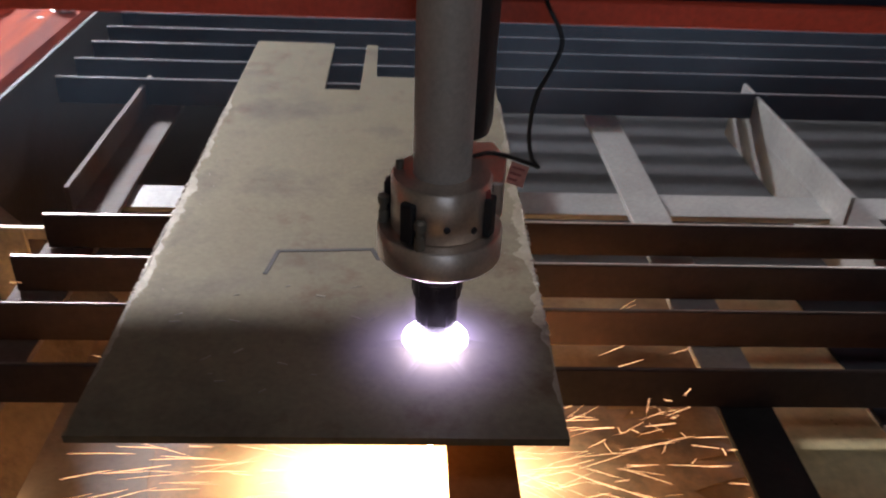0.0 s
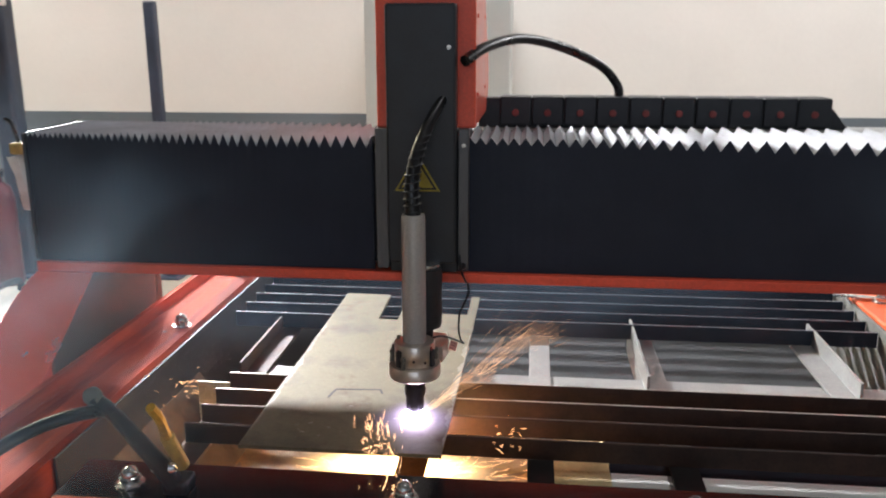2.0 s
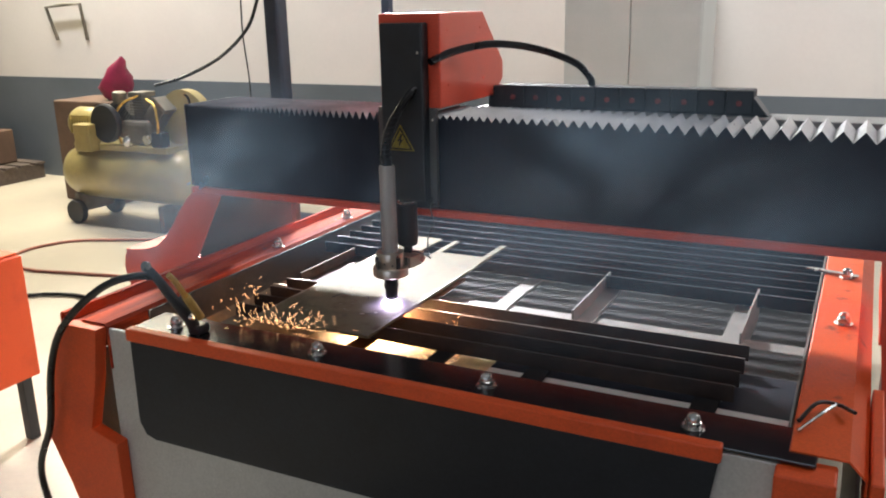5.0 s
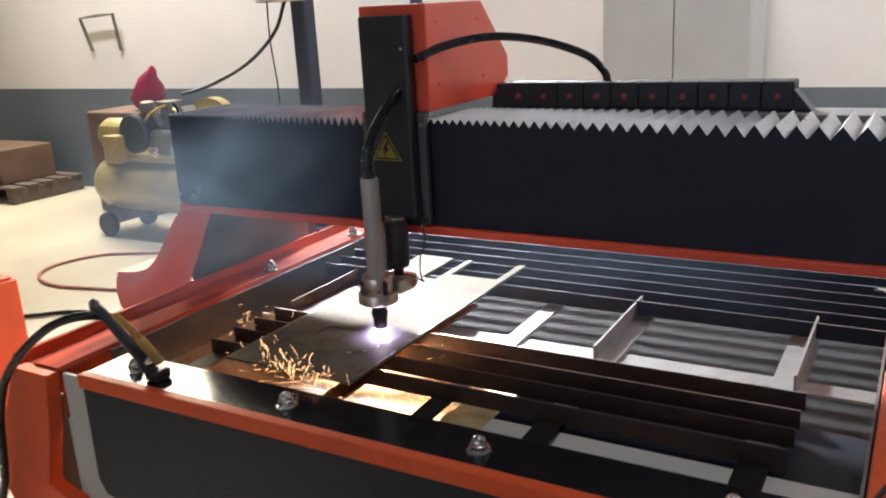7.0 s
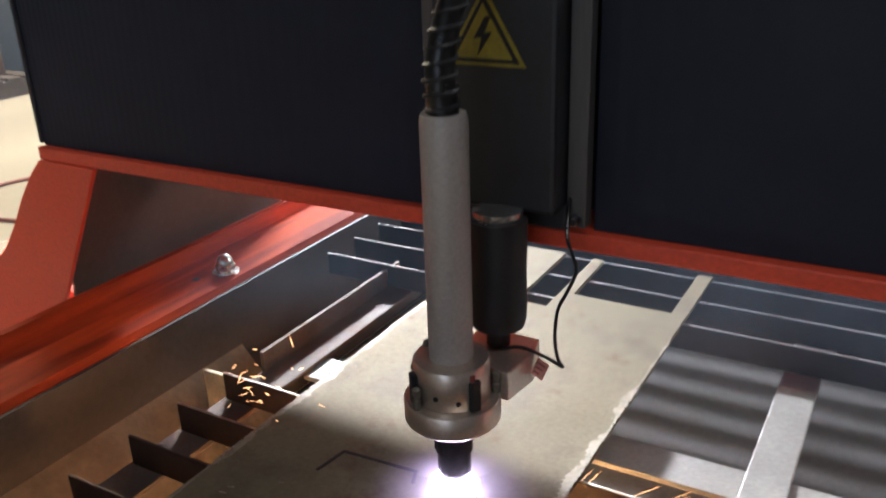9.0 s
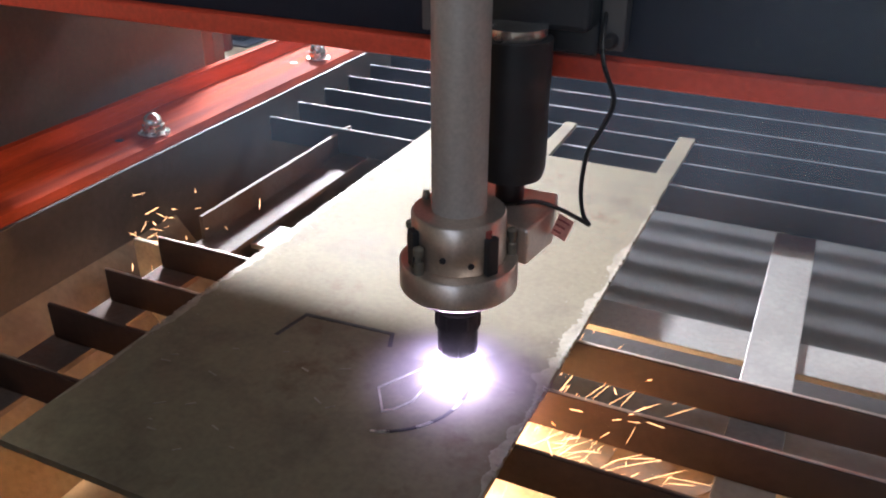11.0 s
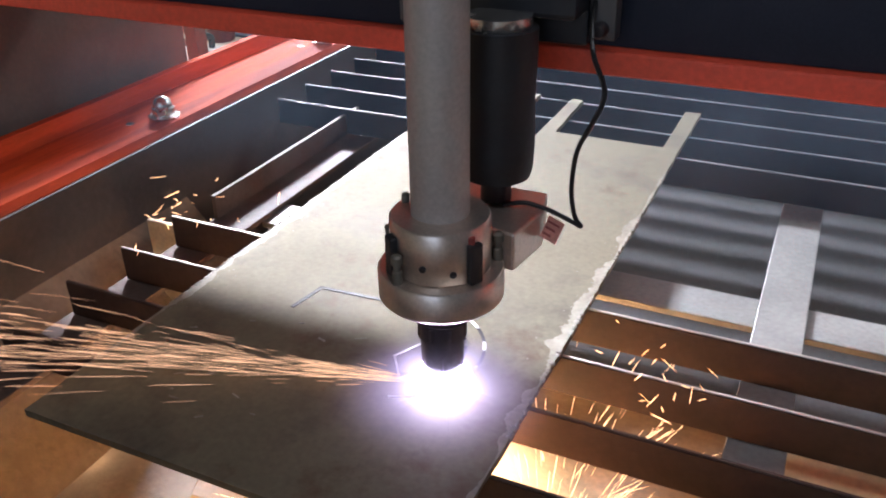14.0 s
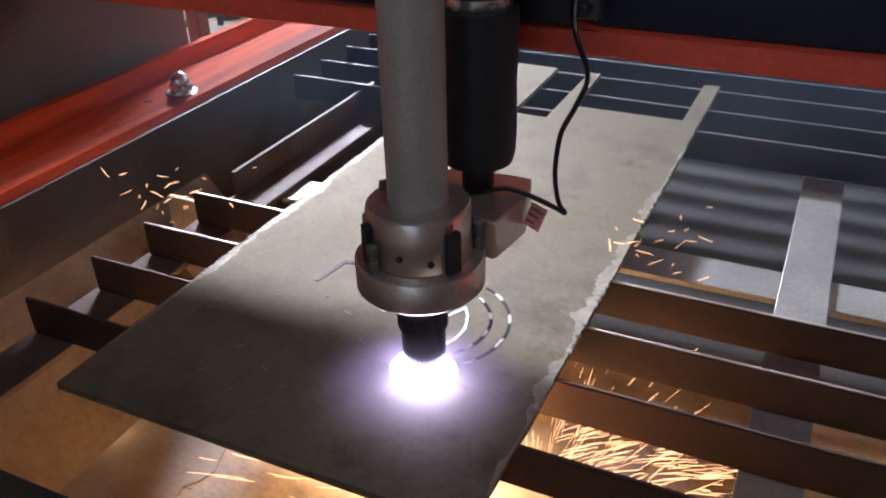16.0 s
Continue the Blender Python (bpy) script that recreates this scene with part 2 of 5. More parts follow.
M_TUBE = surface("torch_tube_grey", (0.48, 0.45, 0.42), 0.42, metal=0.15, dark=(0.44, 0.41, 0.38), scale=9, fine=400, bump=0.05)
M_CUP = surface("torch_cup_dark", (0.05, 0.045, 0.05), 0.35, metal=0.4, scale=60, fine=400)
M_ALU = surface("aluminium_strip", (0.17, 0.165, 0.165), 0.42, metal=0.5, scale=20, fine=400, bump=0.05, stretch=(1, 1, 0.1))
M_YELLOW = surface("label_yellow", (0.42, 0.33, 0.03), 0.5, scale=60, fine=300, bump=0.03)
M_TIP = surface("yellow_plastic", (0.58, 0.42, 0.12), 0.4, scale=40, fine=200)
M_INK = surface("label_black", (0.012, 0.012, 0.012), 0.5, scale=60, fine=300, bump=0.03)
M_DOT = surface("chain_red", (0.35, 0.07, 0.06), 0.5, scale=60, fine=300)
M_WHITE = surface("white_plastic", (0.75, 0.74, 0.72), 0.4, scale=30, fine=200, bump=0.04)
M_TAPE = surface("pink_paper_tag", (0.82, 0.36, 0.28), 0.7, scale=80, fine=300)
M_COMP = surface("yellow_enamel", (0.44, 0.35, 0.12), 0.35, dark=(0.30, 0.24, 0.09), scale=6, fine=100, coat=0.3)
M_IRON = surface("grey_cast_iron", (0.22, 0.20, 0.16), 0.5, metal=0.3, scale=18, fine=120, bump=0.3)
M_BLUE = surface("dark_blue_paint", (0.045, 0.06, 0.10), 0.45, scale=6, fine=100)
M_EXT = surface("red_enamel", (0.17, 0.013, 0.02), 0.35, scale=6, fine=100, coat=0.3)
M_HOSE = surface("red_rubber", (0.45, 0.16, 0.11), 0.5, scale=20, fine=200)
M_BOX = surface("brown_cardboard", (0.15, 0.09, 0.058), 0.8, scale=4, fine=80)
M_PINK = surface("magenta_plastic", (0.32, 0.02, 0.07), 0.5, scale=6, fine=80)
M_WOOD = surface("dark_pallet_wood", (0.13, 0.10, 0.08), 0.8, scale=5, fine=60, stretch=(1, 8, 8))
M_BRASS = surface("brass_clamp", (0.80, 0.52, 0.12), 0.4, metal=0.6, scale=40, fine=300)
M_CABLE = surface("hose_rubber", (0.012, 0.012, 0.013), 0.3, scale=30, fine=300, bump=0.1)
M_KERF = surface("burnt_kerf", (0.018, 0.016, 0.017), 0.6, metal=0.0, scale=90, fine=400)
M_DROSSEDGE = surface("dull_dross", (0.34, 0.31, 0.26), 0.5, metal=0.5, dark=(0.18, 0.16, 0.13), scale=70, fine=400, bump=0.3)
M_DROSS = surface("bright_kerf_edge", (0.88, 0.85, 0.80), 0.35, metal=0.45, scale=90, fine=400)
M_ARC = glow("plasma_arc", (0.86, 0.74, 1.0), 26.0)
M_JETLIGHT = glow("plasma_jet", (1.0, 0.47, 0.17), 420.0)


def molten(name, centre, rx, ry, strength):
    """Dark slag with a pool of orange light painted into its emission, brightest at the middle."""
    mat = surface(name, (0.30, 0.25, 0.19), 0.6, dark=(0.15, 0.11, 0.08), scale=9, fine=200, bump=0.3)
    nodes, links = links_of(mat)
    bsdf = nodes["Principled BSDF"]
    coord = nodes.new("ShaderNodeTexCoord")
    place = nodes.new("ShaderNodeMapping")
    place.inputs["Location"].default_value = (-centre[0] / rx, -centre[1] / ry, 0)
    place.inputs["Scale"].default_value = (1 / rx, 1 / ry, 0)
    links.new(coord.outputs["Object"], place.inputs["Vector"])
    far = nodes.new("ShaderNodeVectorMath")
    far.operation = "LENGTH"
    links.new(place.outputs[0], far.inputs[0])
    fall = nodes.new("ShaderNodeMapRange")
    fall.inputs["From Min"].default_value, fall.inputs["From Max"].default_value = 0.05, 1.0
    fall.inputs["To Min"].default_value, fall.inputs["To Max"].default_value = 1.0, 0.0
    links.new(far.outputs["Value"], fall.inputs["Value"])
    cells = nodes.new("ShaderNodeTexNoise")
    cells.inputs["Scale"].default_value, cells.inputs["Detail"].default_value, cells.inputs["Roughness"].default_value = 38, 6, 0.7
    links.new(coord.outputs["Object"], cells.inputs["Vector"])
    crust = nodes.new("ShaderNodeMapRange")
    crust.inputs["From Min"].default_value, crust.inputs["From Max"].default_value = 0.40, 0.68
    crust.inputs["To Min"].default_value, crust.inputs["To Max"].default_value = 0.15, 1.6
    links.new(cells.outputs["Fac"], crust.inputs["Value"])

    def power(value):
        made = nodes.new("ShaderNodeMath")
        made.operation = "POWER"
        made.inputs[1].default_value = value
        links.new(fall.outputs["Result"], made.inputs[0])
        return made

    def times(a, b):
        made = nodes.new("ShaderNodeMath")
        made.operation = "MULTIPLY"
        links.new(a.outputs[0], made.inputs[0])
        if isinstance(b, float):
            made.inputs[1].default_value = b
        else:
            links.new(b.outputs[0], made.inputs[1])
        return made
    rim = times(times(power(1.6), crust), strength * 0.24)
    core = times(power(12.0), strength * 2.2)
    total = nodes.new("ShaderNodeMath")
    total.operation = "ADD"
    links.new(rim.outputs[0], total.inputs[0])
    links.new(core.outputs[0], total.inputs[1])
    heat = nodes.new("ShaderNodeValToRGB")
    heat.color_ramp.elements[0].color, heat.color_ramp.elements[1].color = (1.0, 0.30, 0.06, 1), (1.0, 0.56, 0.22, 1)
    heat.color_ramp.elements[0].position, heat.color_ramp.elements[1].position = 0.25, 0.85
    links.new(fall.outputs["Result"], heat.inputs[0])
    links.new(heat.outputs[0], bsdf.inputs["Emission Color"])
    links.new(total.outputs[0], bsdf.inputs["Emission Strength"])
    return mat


M_SLAG = molten("slag_glow_pool", (-0.043 - 0.018, 0.302 + 0.068), 0.345, 0.170, 2.8)
M_SIDEGLOW = molten("side_glow", (-0.345, 0.235), 0.105, 0.165, 0.12)
M_HALO = haze_glow("arc_glare", (0.76, 0.62, 1.0), 1.2, 0.65, (-0.043, 0.300), 0.014, 0.074)


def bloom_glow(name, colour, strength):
    """Painted bloom: emission brightest at its middle, clear at its rim."""
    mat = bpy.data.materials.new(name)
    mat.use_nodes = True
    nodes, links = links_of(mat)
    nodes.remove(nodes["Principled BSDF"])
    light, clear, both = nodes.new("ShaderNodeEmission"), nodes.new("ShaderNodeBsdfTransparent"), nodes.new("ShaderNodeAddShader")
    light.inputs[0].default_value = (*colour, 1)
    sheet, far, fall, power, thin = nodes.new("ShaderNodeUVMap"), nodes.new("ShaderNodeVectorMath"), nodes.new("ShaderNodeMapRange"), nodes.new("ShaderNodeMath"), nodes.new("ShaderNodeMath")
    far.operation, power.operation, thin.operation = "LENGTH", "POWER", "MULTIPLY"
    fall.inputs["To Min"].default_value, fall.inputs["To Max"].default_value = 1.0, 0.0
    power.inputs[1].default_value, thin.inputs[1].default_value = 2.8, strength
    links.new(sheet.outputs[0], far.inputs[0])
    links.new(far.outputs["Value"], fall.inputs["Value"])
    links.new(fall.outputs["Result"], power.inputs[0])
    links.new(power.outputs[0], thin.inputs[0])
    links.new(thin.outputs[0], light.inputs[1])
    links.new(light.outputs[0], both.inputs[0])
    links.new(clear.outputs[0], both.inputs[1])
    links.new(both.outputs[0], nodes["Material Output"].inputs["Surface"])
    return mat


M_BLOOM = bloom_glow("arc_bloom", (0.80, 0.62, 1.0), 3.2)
M_SPRAY = bloom_glow("spray_glow_disc", (1.0, 0.60, 0.24), 20.0)


def smoke_veil(name, colour, cover, scale):
    """Thin drifting smoke: a scattering sheet, wispy, thinning out to nothing at its rim."""
    mat = bpy.data.materials.new(name)
    mat.use_nodes = True
    nodes, links = links_of(mat)
    nodes.remove(nodes["Principled BSDF"])
    front, back, both = nodes.new("ShaderNodeBsdfDiffuse"), nodes.new("ShaderNodeBsdfTranslucent"), nodes.new("ShaderNodeMixShader")
    front.inputs[0].default_value = back.inputs[0].default_value = (*colour, 1)
    links.new(front.outputs[0], both.inputs[1])
    links.new(back.outputs[0], both.inputs[2])
    sheet = nodes.new("ShaderNodeUVMap")
    far = nodes.new("ShaderNodeVectorMath")
    far.operation = "LENGTH"
    links.new(sheet.outputs[0], far.inputs[0])
    fall = nodes.new("ShaderNodeMapRange")
    fall.interpolation_type = "SMOOTHERSTEP"
    fall.inputs["From Min"].default_value, fall.inputs["From Max"].default_value = 0.0, 1.0
    fall.inputs["To Min"].default_value, fall.inputs["To Max"].default_value = cover, 0.0
    links.new(far.outputs["Value"], fall.inputs["Value"])
    coord = nodes.new("ShaderNodeTexCoord")
    wisps = nodes.new("ShaderNodeTexNoise")
    wisps.inputs["Scale"].default_value, wisps.inputs["Detail"].default_value, wisps.inputs["Distortion"].default_value = scale, 4, 0.6
    links.new(coord.outputs["Object"], wisps.inputs["Vector"])
    level = nodes.new("ShaderNodeMapRange")
    level.inputs["From Min"].default_value, level.inputs["From Max"].default_value = 0.30, 0.66
    level.inputs["To Min"].default_value, level.inputs["To Max"].default_value = 0.30, 1.0
    links.new(wisps.outputs["Fac"], level.inputs["Value"])
    thin = nodes.new("ShaderNodeMath")
    thin.operation = "MULTIPLY"
    links.new(fall.outputs["Result"], thin.inputs[0])
    links.new(level.outputs["Result"], thin.inputs[1])
    clear, out = nodes.new("ShaderNodeBsdfTransparent"), nodes.new("ShaderNodeMixShader")
    links.new(thin.outputs[0], out.inputs[0])
    links.new(clear.outputs[0], out.inputs[1])
    links.new(both.outputs[0], out.inputs[2])
    links.new(out.outputs[0], nodes["Material Output"].inputs["Surface"])
    return mat


M_SMOKE = smoke_veil("drifting_smoke", (0.50, 0.72, 0.92), 0.33, 6.0)
M_WISP = smoke_veil("faint_smoke_wisp", (0.50, 0.70, 0.95), 0.06, 5.0)
M_HAZE = smoke_veil("thin_smoke_haze", (0.52, 0.70, 0.95), 0.17, 4.0)
M_SPARK = glow("spark", (1.0, 0.54, 0.28), 1.7)
M_SPARKHOT = glow("hot_spark", (1.0, 0.52, 0.22), 5.0)


# ---- mesh helpers ----
def part(name, bm, material, parent=None, label="", smooth=False, **tags):
    mesh = bpy.data.meshes.new(name)
    bmesh.ops.recalc_face_normals(bm, faces=bm.faces)
    bm.to_mesh(mesh)
    bm.free()
    mesh.materials.append(material)
    if smooth:
        for poly in mesh.polygons:
            poly.use_smooth = True
        mesh.set_sharp_from_angle(angle=radians(40))
    ob = new(name, mesh)
    if parent is not None:
        ob.parent = parent
    return tagged(ob, label, **tags)


def same_part(name, source, m, parent=None):
    """Another part on the mesh of one that is there already."""
    ob = new(name, source.data)
    ob.parent = parent
    ob.matrix_local = m
    return ob


def empty(name, label, category, m=Matrix(), group=""):
    ob = new(name)
    ob.empty_display_size = 0.05
    ob.matrix_world = m
    return tagged(ob, label, category, group)


def box(x0, x1, y0, y1, z0, z1, bevel=0.0, bm=None):
    made = bm or bmesh.new()
    verts = bmesh.ops.create_cube(made, size=1.0)["verts"]
    for v in verts:
        v.co = ((x0 + x1) / 2 + v.co.x * (x1 - x0), (y0 + y1) / 2 + v.co.y * (y1 - y0), (z0 + z1) / 2 + v.co.z * (z1 - z0))
    if bevel:
        edges = {e for v in verts for e in v.link_edges}
        bmesh.ops.bevel(made, geom=list(edges), offset=bevel, segments=2, affect="EDGES", profile=0.5)
    return made


def prism(points, axis, a, b, bm=None, bevel=0.0):
    """A polygon drawn in the two other axes (in their order x, y, z), drawn out along axis from a to b."""
    made = bm or bmesh.new()

    def place(p, h):
        return {"x": (h, p[0], p[1]), "y": (p[0], h, p[1]), "z": (p[0], p[1], h)}[axis]
    low = [made.verts.new(place(p, a)) for p in points]
    high = [made.verts.new(place(p, b)) for p in points]
    faces = [made.faces.new(low), made.faces.new(high)]
    for i in range(len(points)):
        j = (i + 1) % len(points)
        faces.append(made.faces.new((low[i], low[j], high[j], high[i])))
    if bevel:
        bmesh.ops.recalc_face_normals(made, faces=faces)
        bmesh.ops.bevel(made, geom=list({e for f in faces for e in f.edges}), offset=bevel, segments=2, affect="EDGES", profile=0.5)
    return made


def lathe(profile, centre=(0, 0, 0), n=32, bm=None, turn=Matrix()):
    """Rings of (radius, height) about an upright axis."""
    made = bm or bmesh.new()
    rings = []
    for r, h in profile:
        rings.append([made.verts.new(turn @ Vector((r * math.cos(2 * math.pi * k / n), r * math.sin(2 * math.pi * k / n), h)) + Vector(centre)) for k in range(n)])
    for a, b in zip(rings, rings[1:]):
        for k in range(n):
            made.faces.new((a[k], a[(k + 1) % n], b[(k + 1) % n], b[k]))
    made.faces.new(rings[0])
    made.faces.new(rings[-1])
    return made


def smooth_path(points, steps=8):
    """A rounded line through the points."""
    pts = [Vector(p) for p in points]
    pts = [2 * pts[0] - pts[1]] + pts + [2 * pts[-1] - pts[-2]]
    out = []
    for i in range(1, len(pts) - 2):
        p0, p1, p2, p3 = pts[i - 1:i + 3]
        for s in range(steps):
            t = s / steps
            out.append(0.5 * (2 * p1 + (p2 - p0) * t + (2 * p0 - 5 * p1 + 4 * p2 - p3) * t * t + (3 * p1 - p0 - 3 * p2 + p3) * t ** 3))
    return out + [pts[-2]]


def sweep(points, radius, n=10, bm=None):
    """A round rod along a line of points; radius may be a function of 0..1."""
    made = bm or bmesh.new()
    pts = [Vector(p) for p in points]
    size = radius if callable(radius) else (lambda s: radius)
    rings, up = [], None
    for i, p in enumerate(pts):
        way = (pts[min(i + 1, len(pts) - 1)] - pts[max(i - 1, 0)]).normalized()
        if up is None:
            up = way.orthogonal().normalized()
        up = (up - way * up.dot(way)).normalized()
        side = way.cross(up)
        r = size(i / (len(pts) - 1))
        rings.append([made.verts.new(p + (up * math.cos(2 * math.pi * k / n) + side * math.sin(2 * math.pi * k / n)) * r) for k in range(n)])
    for a, b in zip(rings, rings[1:]):
        for k in range(n):
            made.faces.new((a[k], a[(k + 1) % n], b[(k + 1) % n], b[k]))
    made.faces.new(rings[0])
    made.faces.new(rings[-1])
    return made


def ball(centre, rx, ry, rz, bm=None, u=24, v=14):
    made = bm or bmesh.new()
    verts = bmesh.ops.create_uvsphere(made, u_segments=u, v_segments=v, radius=1.0)["verts"]
    for w in verts:
        w.co = (centre[0] + w.co.x * rx, centre[1] + w.co.y * ry, centre[2] + w.co.z * rz)
    return made


# ---- hall ----
WALL_Y = 3.9
tagged(part("floor", box(-9, 7, -6, WALL_Y, -0.1, 0), M_FLOOR), "pale worn concrete workshop floor", "floor", kind="structure")
back = tagged(part("wall_north", box(-9, 7, WALL_Y, WALL_Y + 0.2, 0, 5.2), M_WALL), "cream plastered wall above a grey painted dado", "wall", kind="structure")
tagged(part("trim", box(-9, 7, WALL_Y - 0.006, WALL_Y - 0.001, 0, 0.845), M_DADO), "dark blue-grey painted dado along the wall", "dado", kind="structure")
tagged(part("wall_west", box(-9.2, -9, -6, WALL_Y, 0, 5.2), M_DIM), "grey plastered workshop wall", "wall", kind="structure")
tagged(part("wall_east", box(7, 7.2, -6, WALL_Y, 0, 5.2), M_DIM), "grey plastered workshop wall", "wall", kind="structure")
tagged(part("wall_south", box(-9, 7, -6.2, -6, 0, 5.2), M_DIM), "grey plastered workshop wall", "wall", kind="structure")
tagged(part("ceiling", box(-9, 7, -6, WALL_Y, 5.2, 5.4), M_CEIL), "plain painted workshop ceiling", "ceiling", kind="structure")


# ---- cutting table ----
SLAT_TOP, SLAT_LOW = 0.777, 0.748
TRAY = 0.60
table = empty("cutting_table", "orange and grey steel plasma cutting table", "cutting table")
TABLE_BACK = 2.35

# front cover: dark folded flange with an orange lip and a dark apron below it
flange = box(-0.40, 0.80, -0.045, 0.052, 0.784, 0.790, 0.0015)
box(-0.40, 0.80, 0.049, 0.052, 0.70, 0.785, 0, flange)
part("front_flange", flange, M_GLOSS, table, "black folded steel flange with soot")
part("front_lip", prism([(-0.062, 0.797), (-0.042, 0.797), (-0.042, 0.772), (-0.062, 0.772)], "x", -0.392, 0.685, bevel=0.003), M_ORANGE, table, "orange painted front lip")
part("apron", prism([(-0.384, 0.773), (0.682, 0.773), (0.660, 0.62), (0.625, 0.575), (-0.350, 0.573), (-0.372, 0.580), (-0.386, 0.605)], "y", -0.060, -0.052, bevel=0.002), M_SHEET, table, "dark sheet steel apron with cut corners")
part("front_panel", box(-0.46, 0.76, -0.046, -0.038, 0.10, 0.782, 0.002), M_GREY, table, "light grey painted front panel")


def track(name, inner, outer, y0, y1, steel, label):
    """A folded sheet: a wide flat on the inner side, a valley, and a thin raised ridge on the outer side."""
    w = outer - inner
    s = 1 if w > 0 else -1
    top = [(0.0, 0.786), (0.05, 0.792), (0.50, 0.792), (0.57, 0.783), (0.84, 0.782), (0.89, 0.800), (0.97, 0.800), (1.0, 0.795)]
    pts = [(inner, 0.700)] + [(inner + w * f, z) for f, z in top] + [(outer, 0.690), (outer - s * 0.003, 0.690)]
    pts += [(inner + w * f - (s * 0.003 if f == 1.0 else 0) + (s * 0.003 if f == 0.0 else 0), z - 0.003) for f, z in reversed(top)] + [(inner + s * 0.003, 0.700)]
    return part(name, prism(pts, "y", y0, y1), steel, table, label)


track("track", -0.452, -0.578, -0.05, TABLE_BACK, M_TRACK, "orange painted track with dark streaks")
right_track = [(0.764, 0.700), (0.764, 0.789), (0.767, 0.792), (0.838, 0.792), (0.862, 0.768), (0.862, 0.690), (0.859, 0.690), (0.859, 0.766), (0.837, 0.789), (0.767, 0.789), (0.767, 0.700)]
part("track", prism(right_track, "y", -0.02, TABLE_BACK), M_TRACKFLAT, table, "flat orange painted track with soot stains")
part("side_wall", box(-0.450, -0.446, 0.054, TABLE_BACK, 0.60, 0.786), M_DARKBROWN, table, "brownish inner side wall")
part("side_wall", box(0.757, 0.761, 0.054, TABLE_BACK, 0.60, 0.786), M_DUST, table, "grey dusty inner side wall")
part("slag_tray", box(-0.445, 0.756, 0.054, 0.52, TRAY - 0.004, TRAY), M_TRAYFRONT, table, "steel tray sheet with orange glow in its colour")
part("slag_tray", box(-0.2405, 0.756, 0.5205, TABLE_BACK, TRAY - 0.004, TRAY), M_TRAY, table, "steel tray sheet darkened for shade")
# left strip painted dark to stand for shade
part("slag_tray", box(-0.445, -0.241, 0.5205, TABLE_BACK, TRAY - 0.004, TRAY), M_DARKBROWN, table, "brown steel tray sheet darkened for shade")
part("tray_side", prism([(-0.445, 0.715), (-0.345, 0.602), (-0.445, 0.602)], "y", 0.06, 0.50), M_SIDESHEET, table, "sloping tray side, tan glow in its colour, dark patches")
# pale yellow tab: the jet's light is put into its colour
tab = box(-0.405, -0.371, 0.400, 0.405, 0.600, 0.742, 0.001)
box(-0.371, -0.336, 0.400, 0.405, 0.731, 0.742, 0.001, tab)
part("slat_tab", tab, M_TAB, table, "pale upright slat tab with glow in its colour")
part("back_panel", box(-0.46, 0.77, TABLE_BACK, TABLE_BACK + 0.01, 0.1, 0.785), M_GREY, table)
part("side_panel", box(-0.572, -0.566, -0.03, TABLE_BACK, 0.12, 0.69), M_GREY, table)
part("side_panel", box(0.852, 0.858, 0.0, TABLE_BACK, 0.12, 0.69), M_GREY, table)

# front legs: folded orange plates that bulge outwards
leg_pts = [(-0.455, 0.788), (-0.545, 0.788), (-0.600, 0.68), (-0.640, 0.54), (-0.590, 0.43), (-0.540, 0.30), (-0.540, 0.0), (-0.440, 0.0), (-0.440, 0.55), (-0.505, 0.57), (-0.475, 0.68)]
part("front_leg", prism(leg_pts, "y", -0.075, -0.047, bevel=0.002), M_ORANGE, table, "folded orange leg that bulges outwards")
part("front_leg", box(0.752, 0.826, -0.075, -0.02, 0.0, 0.782, 0.003), M_ORANGE, table, "orange box-section leg")
part("corner_post", box(0.8635, 0.880, -0.05, 0.25, 0.70, 0.782, 0.003), M_ORANGE, table)
part("rear_leg", box(-0.56, -0.48, TABLE_BACK - 0.08, TABLE_BACK - 0.002, 0.0, 0.69, 0.003), M_ORANGE, table)
part("rear_leg", box(0.80, 0.88, TABLE_BACK - 0.08, TABLE_BACK - 0.002, 0.0, 0.69, 0.003), M_ORANGE, table)

# domed cap nuts on their washers
nut_mesh = lathe([(0.0165, 0), (0.0165, 0.002), (0.0115, 0.0025), (0.0118, 0.010), (0.0100, 0.0115), (0.0098, 0.015), (0.0080, 0.019), (0.0045, 0.0215), (0.0008, 0.0225)], n=24)
nut = part("cap_nut", nut_mesh, M_CHROME, table, "domed zinc cap nut on a washer", smooth=True)
nut.matrix_local = pose(-0.322, 0.0, 0.790)
for x, y, z in [(0, 0, 0.790), (0.32, 0, 0.790), (0.638, -0.005, 0.790), (-0.480, 0.525, 0.792), (-0.480, 0.845, 0.792), (-0.480, 1.16, 0.792), (0.812, 0.50, 0.792), (0.808, 0.79, 0.792), (0.81, 1.1, 0.792)]:
    same_part("cap_nut", nut, pose(x, y, z, 0, 0, x * 300), table)

for y in (0.492, 0.812, 1.127):
    part("track_hole", lathe([(0.0045, 0.7921), (0.0045, 0.7925), (0.003, 0.7926)], (-0.497, y, 0), 12), M_INK, table, "small dark screw hole in the track")
part("hold_down_strip", prism([(0.725, 0.815), (0.735, 0.825), (0.832, 0.800), (0.828, 0.782)], "z", 0.7945, 0.7985, bevel=0.0008), M_CHROME, table, "bright steel hold-down strip")
part("cable_tie", sweep(smooth_path([(0.770, 0.06, 0.797), (0.79, 0.10, 0.81), (0.815, 0.13, 0.80), (0.84, 0.10, 0.805)]), 0.003, 6), M_CABLE, table, "dark twisted tie on the track")
